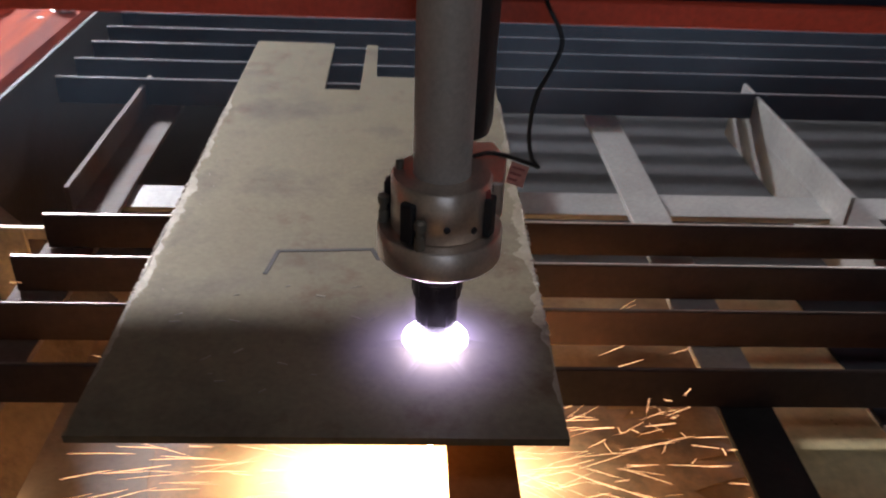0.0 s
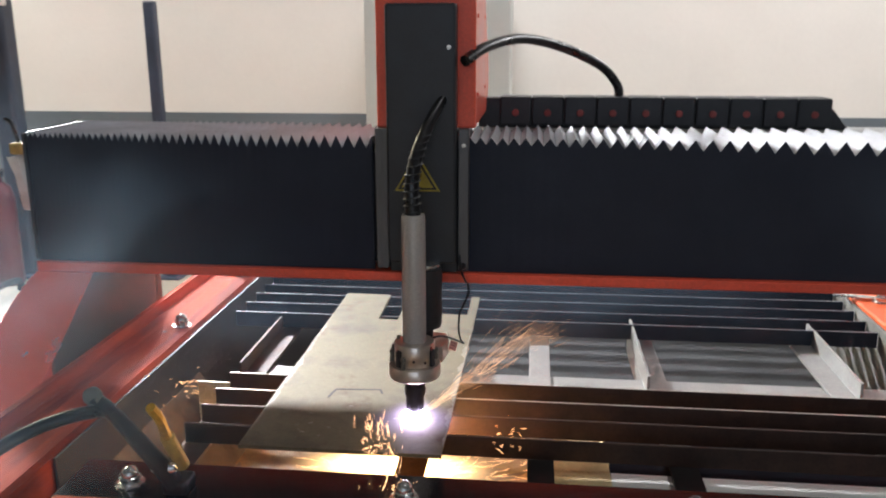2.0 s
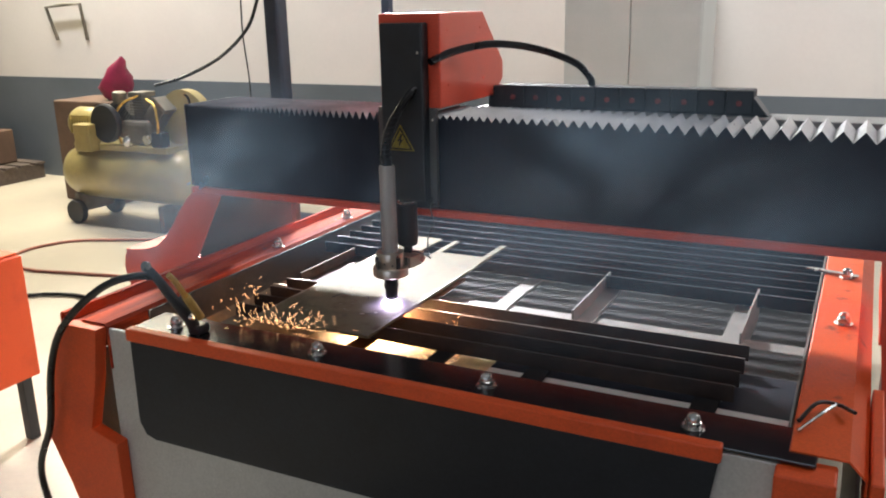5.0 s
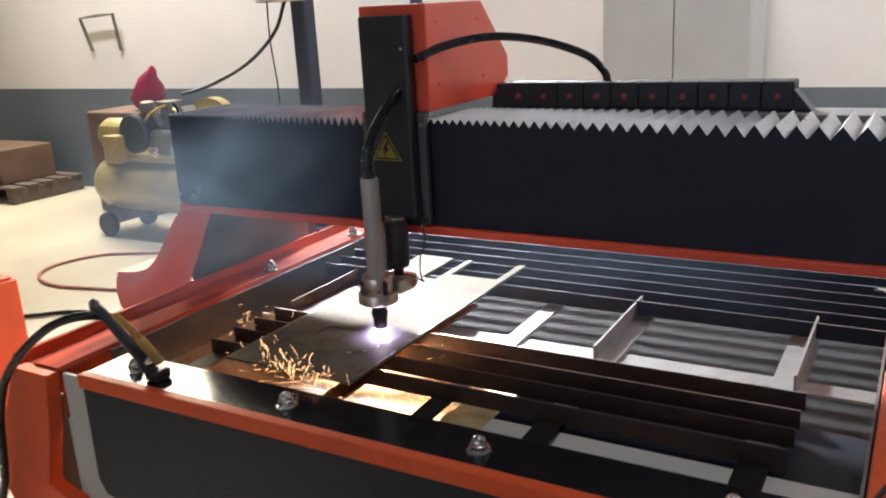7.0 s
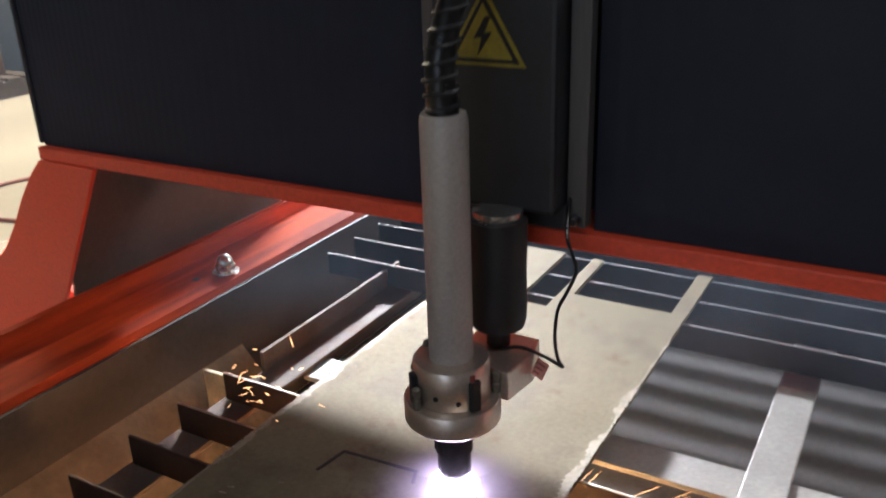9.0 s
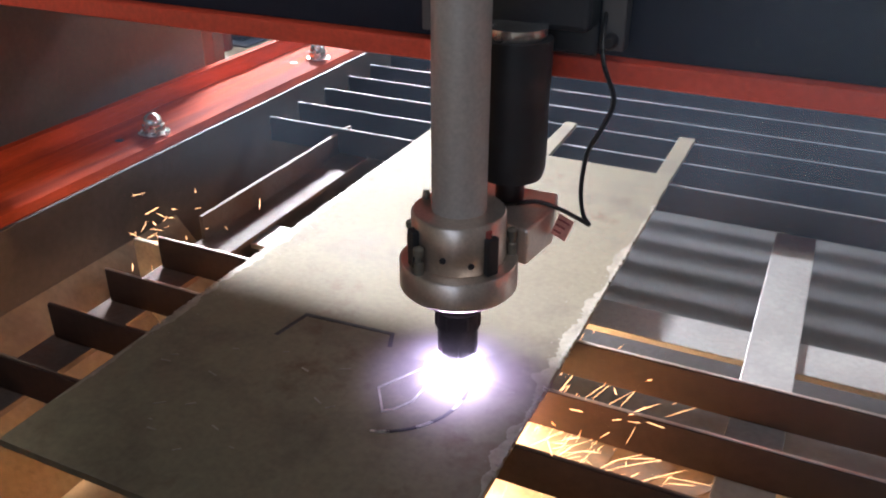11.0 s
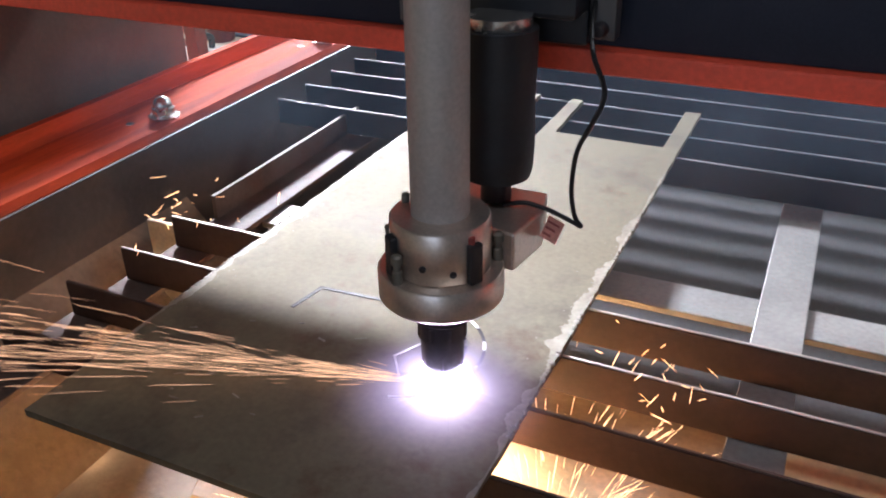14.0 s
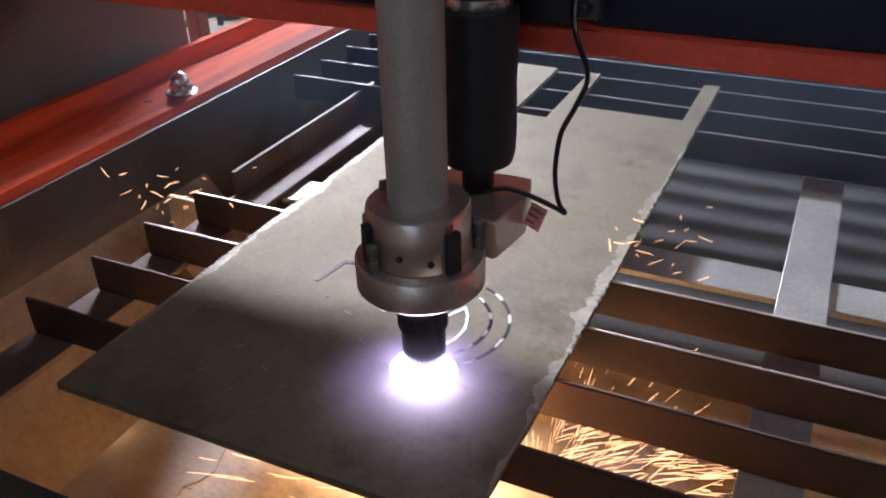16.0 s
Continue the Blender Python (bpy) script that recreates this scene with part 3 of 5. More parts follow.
part("tie_end", sweep([(0.772, 0.03, 0.797), (0.80, 0.07, 0.812), (0.815, 0.085, 0.82)], 0.0025, 6), M_CHROME, table)
# lengthwise angle irons that carry the slats, and the cross flat between them
def angle_iron(x0, x1, fin_side, y0, y1, fin_top, steel=M_BAR, label="grey angle iron under the slats", name="angle_iron", drop=0.045):
    if steel == M_BAR:
        part(name, box(x0, x1, y0, 0.209, SLAT_LOW - 0.006, SLAT_LOW - 0.001, 0.0008), M_SHADEBAR, table, "front end of the iron, blackened for shade")
        y0 = 0.2095
    bm = box(x0, x1, y0, y1, SLAT_LOW - 0.006, SLAT_LOW - 0.001, 0.0008)
    fx = x0 if fin_side < 0 else x1 - 0.004
    if fin_top:
        box(fx, fx + 0.004, 0.42, y1 - 0.02, SLAT_LOW - 0.001, fin_top, 0, bm)
    if name == "angle_iron":
        box(fx, fx + 0.004, y0, y1, SLAT_LOW - drop, SLAT_LOW - 0.006, 0, bm)
    return part(name, bm, steel, table, label)


angle_iron(-0.340, -0.300, -1, 0.06, 0.705, 0.770, M_RUSTBAR, "rusty brown angle iron under the slats", drop=0.012)
angle_iron(-0.034, 0.005, -1, 0.06, 0.60, 0, M_GLOWBAR, "rusty flat bar with orange glow in its colour", "flat_bar")
angle_iron(0.137, 0.172, -1, 0.06, 0.700, 0, M_BAR, "grey flat bar under the slats", "flat_bar")
angle_iron(0.322, 0.360, -1, 0.06, 0.715, 0.774)
angle_iron(0.607, 0.647, 1, 0.06, 0.715, 0.776)
part("cross_flat", box(-0.302, 0.755, 0.440, 0.482, SLAT_LOW - 0.012, SLAT_LOW - 0.0065, 0.001), M_BAR, table, "grey flat bar across the table")
part("cross_flat", box(-0.44, 0.755, 1.20, 1.235, SLAT_LOW - 0.012, SLAT_LOW - 0.0065, 0.001), M_BAR, table, "grey flat bar across the table")
# one sheet coloured pale and dark where light and shade fall on it
part("split_sheet", box(0.247, 0.756, 0.075, 0.183, 0.730, 0.734), M_PALESHEET, table, "sheet under the front slats, pale where light falls")
part("split_sheet", box(0.247, 0.756, 0.1835, 0.335, 0.730, 0.734), M_SLATFAR, table, "sheet under the front slats, dark where shade falls")
# gold tint paints the jet's orange glow on this strip
brass = bmesh.new()
profile = [(0.07 + 0.27 * k / 24, 0.731 + 0.003 * math.sin(k * 0.95) * (1 if k < 16 else 0.4)) for k in range(25)]
prism(profile + [(y, z - 0.003) for y, z in reversed(profile)], "x", 0.1725, 0.2465, brass)
part("buckled_strip", brass, M_BUCKLED, table, "shiny buckled strip with gold glow in its colour", smooth=True)
# separate piece for the bar's lit end beyond a slat's shadow
part("bar_end", box(0.138, 0.180, 0.706, 0.724, SLAT_LOW - 0.02, SLAT_LOW + 0.002, 0.001), M_BAR, table)

# slats: upright strips on edge, some of them missing over the middle
slat_label = "dark steel support slat, glow, haze and glint in its colours"


def make_slat(x0, x1, y, steel, edge):
    ob = empty("support_slat", slat_label, "slat", pose(0, y, 0), "support slats")
    rng = random.Random(int(x0 * 1000))
    low = [(x0, SLAT_LOW), (x1, SLAT_LOW)]
    n = 70
    top = [(x1 + (x0 - x1) * i / n, SLAT_TOP - 0.0010 + rng.uniform(-0.0003, 0.0001)) for i in range(n + 1)]
    part("strip", prism(low + top, "y", -0.0016, 0.0016), steel, ob)
    part("toned_edge", box(x0, x1, -0.0010, 0.0010, SLAT_TOP - 0.0009, SLAT_TOP, 0.0002), edge, ob, "worn upper edge, glint put into its colour")
    return ob


slat = make_slat(-0.335, 0.668, 0.185, M_SLAT, M_EDGE)
copy_thing(slat, pose(0, 0.246, 0))
glint_slat = make_slat(-0.335, 0.668, 0.303, M_SLAT, M_EDGEGLINT)
copy_thing(glint_slat, pose(0, 0.363, 0))
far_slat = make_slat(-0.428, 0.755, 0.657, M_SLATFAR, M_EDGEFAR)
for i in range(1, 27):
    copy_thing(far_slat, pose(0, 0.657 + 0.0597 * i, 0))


# ---- steel plate on the slats ----
def plate_outline():
    pts = [(-0.236, 0.120), (0.029, 0.119)]
    rng = random.Random(4)
    for i in range(1, 60):
        s = i / 60
        pts.append((0.029 + 0.007 * s + rng.uniform(-0.0007, 0.0007), 0.119 + 0.659 * s))
    return pts + [(0.036, 0.778), (0.0195, 0.776), (0.0185, 0.665), (-0.0915, 0.665), (-0.0935, 0.771), (-0.1065, 0.772), (-0.1075, 0.624), (-0.1440, 0.625), (-0.1445, 0.774), (-0.234, 0.776)]


plate = empty("steel_plate", "mild steel plate with cut slots lying on the slats", "steel plate")
part("sheet", prism(plate_outline(), "z", 0.7772, 0.7822), M_PLATE, plate, "worn mill-finish steel with stains")


def kerf(points, width, material, label):
    bm = bmesh.new()
    for a, b in zip(points, points[1:]):
        d = Vector((b[0] - a[0], b[1] - a[1], 0))
        n = Vector((-d.y, d.x, 0)).normalized() * width / 2
        e = d.normalized() * width * 0.4
        quad = [Vector((*a, 0)) - e + n, Vector((*a, 0)) - e - n, Vector((*b, 0)) + e - n, Vector((*b, 0)) + e + n]
        prism([(v.x, v.y) for v in quad], "z", 0.7818, 0.7826, bm)
    return part("kerf", bm, material, plate, label)


first_cut = kerf([(-0.050, 0.234), (-0.063, 0.253), (-0.046, 0.285), (-0.041, 0.277), (-0.037, 0.264), (-0.038, 0.250), (-0.044, 0.239), (-0.050, 0.234)], 0.0014, M_DROSS, "bright freshly cut edge")


def ragged(name, x_of, y0, y1, side, seed, label):
    """A bright ragged bead of dross along an edge of the plate."""
    rng = random.Random(seed)
    bm = bmesh.new()
    y = y0
    while y < y1:
        density = 0.5 + 0.5 * noise.noise((0.0, y * 26, seed))
        along = rng.uniform(0.0015, 0.0045)
        if rng.random() < 0.25 + 0.75 * density:
            w = rng.uniform(0.0006, 0.0013) + 0.0022 * density * rng.random()
            ball((x_of(y) + side * (w * 0.6 - 0.0004), y, 0.7820), w, along * 0.62, rng.uniform(0.0006, 0.0013), bm, 8, 5)
        y += along
    for _ in range(90):
        y = rng.uniform(y0, y1)
        d = abs(rng.gauss(0, 0.009)) + 0.001
        r = rng.uniform(0.0002, 0.0005)
        ball((x_of(y) + side * d, y, 0.7823), r, r * rng.uniform(0.8, 2.0), r * 0.5, bm, 6, 4)
    return part(name, bm, M_DROSSEDGE, plate, label)


def sheen_band(x_of, y0, y1, side, seed, width):
    """A ragged band of worn steel beside an edge, with the edge's sheen painted into its colour."""
    rng = random.Random(seed)
    n = 260
    outer, inner = [], []
    for i in range(n + 1):
        y = y0 + (y1 - y0) * i / n
        swell = math.sin(math.pi * i / n) ** 0.6
        w = swell * width * max(0.08, 0.45 + 0.9 * noise.noise((seed, y * 24, 0.0)) + 0.5 * noise.noise((seed, y * 90, 3.0)) + rng.uniform(-0.10, 0.10))
        outer.append((x_of(y), y))
        inner.append((x_of(y) + side * (0.0006 + w), y + rng.uniform(-0.0005, 0.0005)))
    bm = bmesh.new()
    rows = [[bm.verts.new((a[0], a[1], 0.78225)), bm.verts.new((b[0], b[1], 0.78225)), bm.verts.new((b[0] - side * 0.0002, b[1], 0.7819))] for a, b in zip(outer, inner)]
    for a, b in zip(rows, rows[1:]):
        bm.faces.new((a[0], a[1], b[1], b[0]))
        bm.faces.new((a[1], a[2], b[2], b[1]))
    return part("sheen_band", bm, M_WORN_SHEEN, plate, "silvery band of wear with sheen in its colour")


# wear along both edges, its pale tone also holding the silvery sheen
sheen_band(lambda y: 0.0292 + 0.007 * (y - 0.119) / 0.659, 0.14, 0.56, -1, 3, 0.012)
sheen_band(lambda y: -0.2355 + 0.002 * (y - 0.120) / 0.656, 0.16, 0.62, 1, 8, 0.010)
ragged("dross_edge", lambda y: 0.0298 + 0.007 * (y - 0.119) / 0.659, 0.20, 0.60, -1, 5, "bright ragged dross along the cut edge")
ragged("dross_edge", lambda y: -0.2362 + 0.002 * (y - 0.120) / 0.656, 0.24, 0.56, 1, 9, "bright ragged dross along the cut edge")
# scratches and lifted flakes of mill scale
rng = random.Random(41)
for _ in range(16):
    x, y, a = rng.gauss(-0.150, 0.035), rng.gauss(0.205, 0.035), rng.uniform(-0.5, 0.9)
    n = rng.uniform(0.002, 0.007)
    kerf([(x, y), (x + n * math.cos(a), y + n * math.sin(a))], rng.uniform(0.0006, 0.0014), M_DROSSEDGE, "bright scratch in the mill scale").name = "scratch"
kerf([(-0.154, 0.276), (-0.149, 0.305), (-0.083, 0.309), (-0.078, 0.296)], 0.0030, M_KERF, "burnt black cut line")


# ---- gantry (modelled where it rests in mid-clip) ----
gantry = empty("gantry", "black and red travelling gantry with bellows covers", "gantry")


def bellows(name, marks, top, depth):
    """Accordion cover: folds over the top and down the front of the beam."""
    bm = bmesh.new()
    rows = []
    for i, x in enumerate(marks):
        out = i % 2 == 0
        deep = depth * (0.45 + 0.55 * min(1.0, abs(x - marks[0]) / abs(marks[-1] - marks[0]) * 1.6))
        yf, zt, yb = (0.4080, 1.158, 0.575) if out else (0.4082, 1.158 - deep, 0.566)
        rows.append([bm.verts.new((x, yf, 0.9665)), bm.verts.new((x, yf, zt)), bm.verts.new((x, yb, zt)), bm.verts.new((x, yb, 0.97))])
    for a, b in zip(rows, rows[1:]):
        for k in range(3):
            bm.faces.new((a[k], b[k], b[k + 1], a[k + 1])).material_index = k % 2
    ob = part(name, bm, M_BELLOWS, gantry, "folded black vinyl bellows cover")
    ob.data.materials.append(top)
    thick = ob.modifiers.new("thickness", "SOLIDIFY")
    thick.thickness = 0.0012
    return ob


marks, x = [], -0.600
while x < -0.085:
    marks.append(x)
    x += 0.0036 + 0.0053 * (x + 0.600) / 0.515
bellows("bellows", marks, M_BELLOWS_SHEEN_DIM, 0.017)
marks, x = [], 0.020
while x < 0.90:
    marks.append(x)
    x += 0.0066 + 0.0125 * x
bellows("bellows", marks, M_BELLOWS_SHEEN, 0.019)
part("beam", box(-0.60, 0.93, 0.428, 0.55, 0.972, 1.135, 0.004), M_BLACK, gantry)
# reaches back unseen so its shadow edge falls right on the plate
part("beam_foot", prism([(0.398, 0.966), (0.398, 0.952), (0.635, 0.952), (0.635, 0.966)], "x", -0.602, 0.95, bevel=0.0015), M_RED, gantry, "red lower edge of the beam, deepened for its shadow")
part("end_cap", box(-0.606, -0.6005, 0.404, 0.575, 0.968, 1.158, 0.002), M_BLACK, gantry)
part("end_cap", box(0.905, 0.911, 0.404, 0.575, 0.968, 1.158, 0.002), M_BLACK, gantry)

switch = part("limit_switch", prism([(-0.690, 1.108), (-0.672, 1.112), (-0.657, 1.035), (-0.607, 1.030), (-0.607, 1.022), (-0.672, 1.024), (-0.680, 1.080)], "y", 0.490, 0.512, bevel=0.002), M_WHITE, gantry, "white limit switch with a yellow tip")
part("switch_tip", box(-0.684, -0.660, 0.490, 0.514, 1.1125, 1.131, 0.004), M_TIP, switch, "yellow plastic tip")
part("switch_cable", sweep(smooth_path([(-0.672, 0.50, 1.130), (-0.680, 0.50, 1.16), (-0.690, 0.50, 1.168)]), 0.003, 8), M_CABLE, switch)

# side legs of the gantry with their feet beside the tracks
left_leg = [(-0.602, 0.9515), (-0.515, 0.9515), (-0.600, 0.80), (-0.615, 0.775), (-0.615, 0.69), (-0.835, 0.69), (-0.847, 0.702), (-0.853, 0.74), (-0.846, 0.772), (-0.828, 0.788), (-0.775, 0.794), (-0.735, 0.806), (-0.702, 0.832), (-0.674, 0.865), (-0.648, 0.902), (-0.620, 0.935)]
part("leg_plate", prism(left_leg, "y", 0.396, 0.402, bevel=0.001), M_RED, gantry, "red painted leg plate that flares to its foot")
part("leg_side", prism([(0.404, 0.76), (0.404, 0.9505), (0.79, 0.9505), (0.782, 0.90), (0.772, 0.84), (0.772, 0.76)], "x", -0.603, -0.598, bevel=0.001), M_LEGSIDE, gantry, "dark side plate of the leg")
part("rear_stay", box(-0.634, -0.614, 0.812, 0.834, 0.70, 0.9515, 0.002), M_LEGSIDE, gantry, "slim dark upright behind the leg")
part("foot_box", box(-0.852, -0.62, 0.404, 0.70, 0.60, 0.785, 0.004), M_RED, gantry, "red drive housing beside the track")
right_leg = [(0.857, 0.9515), (0.873, 0.80), (0.893, 0.62), (1.12, 0.62), (1.10, 0.785), (1.015, 0.792), (0.96, 0.83), (0.945, 0.9515)]
part("leg_plate", prism(right_leg, "y", 0.396, 0.402, bevel=0.001), M_RED, gantry, "red painted leg plate beside the track")
part("leg_side", prism([(0.404, 0.805), (0.404, 0.9505), (0.80, 0.9505), (0.80, 0.90), (0.70, 0.806)], "x", 0.868, 0.873, bevel=0.001), M_RED, gantry)
part("foot_box", box(0.890, 1.12, 0.404, 0.70, 0.60, 0.785, 0.004), M_RED, gantry, "red drive housing beside the track")

# drag chain on its trough behind the bellows
part("chain_trough", box(0.02, 0.88, 0.625, 0.72, 1.130, 1.1445, 0.002), M_BAR, gantry, "grey sheet trough of the chain")
part("trough_bracket", box(0.40, 0.44, 0.56, 0.60, 1.10, 1.129, 0.002), M_ALU, gantry)
# ---- torch carriage (rests with its nozzle at TX, TY) ----
TX, TY = -0.043, 0.302
carriage = empty("torch_carriage", "black torch lift on the gantry with a burning plasma torch", "torch carriage")
chain = part("drag_chain", prism([(0.017, 1.146), (0.606, 1.146), (0.580, 1.178), (0.562, 1.193), (0.022, 1.193)], "y", 0.655, 0.70, bevel=0.002), M_RUBBER, carriage, "black plastic drag chain")
link = part("chain_link", box(-0.02615, 0.02615, 0.6510, 0.7040, 1.149, 1.1955, 0.003), M_RUBBER, chain)
dot = part("link_pin", lathe([(0.0058, 0), (0.0058, 0.002), (0.004, 0.0028)], n=12, turn=Matrix.Rotation(radians(90), 4, "X")), M_DOT, chain, "red plastic link pin")
link.matrix_local = pose(0.078, 0, 0)
dot.matrix_local = pose(0.078, 0.6510, 1.170)
for i in range(1, 10):
    same_part("chain_link", link, pose(0.078 + 0.0525 * i, 0, 0), chain)
    same_part("link_pin", dot, pose(0.078 + 0.0525 * i, 0.6510, 1.170), chain)

part("front_cover", box(TX - 0.0445, TX + 0.0490, 0.366, 0.394, 0.988, 1.335, 0.0035), M_BLACK, carriage, "black painted lift cover")
part("cover_strip", box(TX - 0.064, TX - 0.047, 0.386, 0.398, 0.975, 1.172, 0.001), M_ALU, carriage, "dull aluminium edge strip")
part("cover_strip", box(TX + 0.0505, TX + 0.065, 0.386, 0.398, 0.975, 1.172, 0.001), M_ALU, carriage, "dull aluminium edge strip")
part("back_housing", prism([(0.396, 1.172), (0.396, 1.352), (0.60, 1.352), (0.71, 1.245), (0.71, 1.205), (0.66, 1.172)], "x", TX - 0.062, TX + 0.073, bevel=0.0025), M_RED, carriage, "red painted motor housing")
screw = part("housing_screw", lathe([(0.0028, 0), (0.0028, 0.0015)], n=10, turn=Matrix.Rotation(radians(90), 4, "Y")), M_RED, carriage)
screw.matrix_local = pose(TX + 0.073, 0.430, 1.320)
for y, z in ((0.430, 1.215), (0.60, 1.215), (0.585, 1.320)):
    same_part("housing_screw", screw, pose(TX + 0.073, y, z), carriage)
part("slide_block", box(TX - 0.046, TX + 0.0495, 0.388, 0.395, 0.97, 1.172, 0.002), M_BLACK, carriage)
part("cover_screw", lathe([(0.003, 0), (0.003, 0.002)], (TX + 0.04, 0.366, 1.28), 10, turn=Matrix.Rotation(radians(90), 4, "X")), M_CHROME, carriage)
part("cover_screw", lathe([(0.003, 0), (0.003, 0.002)], (TX + 0.058, 0.386, 1.150), 10, turn=Matrix.Rotation(radians(90), 4, "X")), M_CHROME, carriage)

# warning triangle: yellow on black with a bolt of lightning
TRI = (TX - 0.003, 1.090)


def triangle(size, material, y, name, parent, label=""):
    h = 0.052 * size
    w = 0.031 * size
    return part(name, prism([(TRI[0] - w, TRI[1] + 0.017 - 0.33 * h), (TRI[0] + w, TRI[1] + 0.017 - 0.33 * h), (TRI[0], TRI[1] + 0.017 + 0.67 * h)], "y", y, y + 0.0006), material, parent, label)


sign = triangle(1.0, M_YELLOW, 0.3652, "warning_sign", carriage, "yellow triangular high-voltage warning sign")
triangle(0.86, M_INK, 0.3644, "sign_border", sign)
triangle(0.70, M_YELLOW, 0.3636, "sign_field", sign)
cx, cz = TRI[0], TRI[1] + 0.017
part("sign_bolt", prism([(cx + 0.002, cz + 0.016), (cx - 0.007, cz + 0.001), (cx - 0.001, cz + 0.002), (cx - 0.004, cz - 0.010), (cx + 0.007, cz + 0.006), (cx + 0.001, cz + 0.005), (cx + 0.006, cz + 0.016)], "y", 0.3628, 0.3634), M_INK, sign)

# lift spindle cover, arm and torch
SX, SY = TX + 0.010, TY + 0.055
part("spindle_cover", lathe([(0.0150, 0.8990), (0.0195, 0.9010), (0.0210, 0.907), (0.0214, 0.92), (0.0208, 0.945), (0.0214, 0.97), (0.0214, 0.985)], (SX, SY, 0), 28), M_RUBBER, carriage, "black rubber spindle sleeve", smooth=True)
part("spindle_ring", lathe([(0.0175, 0.985), (0.0180, 0.986), (0.0180, 0.9915)], (SX, SY, 0), 28), M_CHROME, carriage, "bright metal ring on the sleeve", smooth=True)
part("spindle_rod", lathe([(0.009, 0.884), (0.009, 0.900)], (SX, SY, 0), 20), M_CUP, carriage, smooth=True)
arm = [(TX - 0.016, TY + 0.022), (TX + 0.012, TY + 0.020), (TX + 0.036, TY + 0.016), (TX + 0.041, TY + 0.050), (TX + 0.0355, TY + 0.074), (TX - 0.014, TY + 0.074)]
part("torch_arm", prism(arm, "z", 0.862, 0.885, bevel=0.0015), M_STEEL, carriage, "machined steel torch arm")
tag = part("paper_tag", box(-0.0055, 0.0055, -0.0004, 0.0004, -0.0065, 0.0065), M_TAPE, carriage, "pink paper tag on the sensor lead")
tag.matrix_local = pose(TX + 0.0475, TY + 0.047, 0.8755, -25, 8, -22)
for k in range(3):
    mark = part("tag_mark", box(-0.0045, 0.0040 - 0.0015 * k, -0.0008, -0.0005, 0.0030 - 0.0036 * k, 0.0042 - 0.0036 * k), M_DOT, tag)

torch = part("torch_tube", lathe([(0.0153, 0.895), (0.0157, 0.90), (0.0157, 1.066), (0.0147, 1.0715)], (TX, TY, 0), 40), M_TUBE, carriage, "grey straight machine torch body", smooth=True)
part("torch_cup", lathe([(0.0098, 0.7985), (0.0118, 0.8005), (0.0124, 0.806), (0.0126, 0.822), (0.0142, 0.8225), (0.0142, 0.834), (0.0132, 0.8345), (0.0132, 0.853)], (TX, TY, 0), 32), M_CUP, carriage, "dark torch shield cup", smooth=True)
part("cup_collar", lathe([(0.0148, 0.8245), (0.0148, 0.8325)], (TX, TY, 0), 8), M_CUP, carriage, "dark hexagonal collar on the cup")
part("magnet_ring", lathe([(0.024, 0.8495), (0.0335, 0.8500), (0.0348, 0.8515), (0.0348, 0.8670), (0.0338, 0.8682), (0.0270, 0.8686)], (TX, TY, 0), 56), M_STEEL, carriage, "turned steel breakaway ring", smooth=True)
part("clamp_ring", lathe([(0.0268, 0.8688), (0.0274, 0.8696), (0.0274, 0.8975), (0.0262, 0.8990), (0.0162, 0.8995)], (TX, TY, 0), 48), M_STEEL, carriage, "turned steel clamp ring", smooth=True)
stud_mesh = lathe([(0.0028, 0.8665), (0.0028, 0.8755), (0.0021, 0.876), (0.0021, 0.8795), (0.0032, 0.880), (0.0032, 0.884), (0.0018, 0.8852)], n=12)
stud = part("ring_screw", stud_mesh, M_IRON, carriage, "short dark steel screw", smooth=True)
pad = part("ring_pad", box(-0.0040, 0.0040, -0.003, 0.0014, 0.8690, 0.8920, 0.001), M_RUBBER, carriage, "black spacer on the clamp ring")
stud.matrix_local = pose(TX + 0.0312 * math.cos(radians(178)), TY + 0.0312 * math.sin(radians(178)), 0)
pad.matrix_local = pose(TX + 0.0282 * math.cos(radians(-128)), TY + 0.0282 * math.sin(radians(-128)), 0, 0, 0, -38)
for a in (-112, 120, 30):
    same_part("ring_screw", stud, pose(TX + 0.0312 * math.cos(radians(a)), TY + 0.0312 * math.sin(radians(a)), 0), carriage)
for a in (-28, -192, 80):
    same_part("ring_pad", pad, pose(TX + 0.0282 * math.cos(radians(a)), TY + 0.0282 * math.sin(radians(a)), 0, 0, 0, a + 90), carriage)
slot = part("clamp_screw", lathe([(0.0019, 0), (0.0019, 0.0008), (0.0010, 0.0010)], n=10, turn=Matrix.Rotation(radians(90), 4, "X")), M_CUP, carriage, "small screw in the clamp ring")
slot.matrix_local = pose(TX + 0.0274 * math.cos(radians(-85)), TY + 0.0274 * math.sin(radians(-85)), 0.879, 0, 0, 5)
same_part("clamp_screw", slot, pose(TX + 0.0274 * math.cos(radians(-52)), TY + 0.0274 * math.sin(radians(-52)), 0.876, 0, 0, 38), carriage)
part("top_screw", lathe([(0.0022, 0.8990), (0.0022, 0.9035), (0.0014, 0.9045)], (TX - 0.0225, TY + 0.004, 0), 10), M_IRON, carriage, "small screw on the clamp ring", smooth=True)
part("indicator", box(TX + 0.0225, TX + 0.0255, TY - 0.0155, TY - 0.0125, 0.8905, 0.8960, 0.0005), M_DOT, carriage, "small red marker")

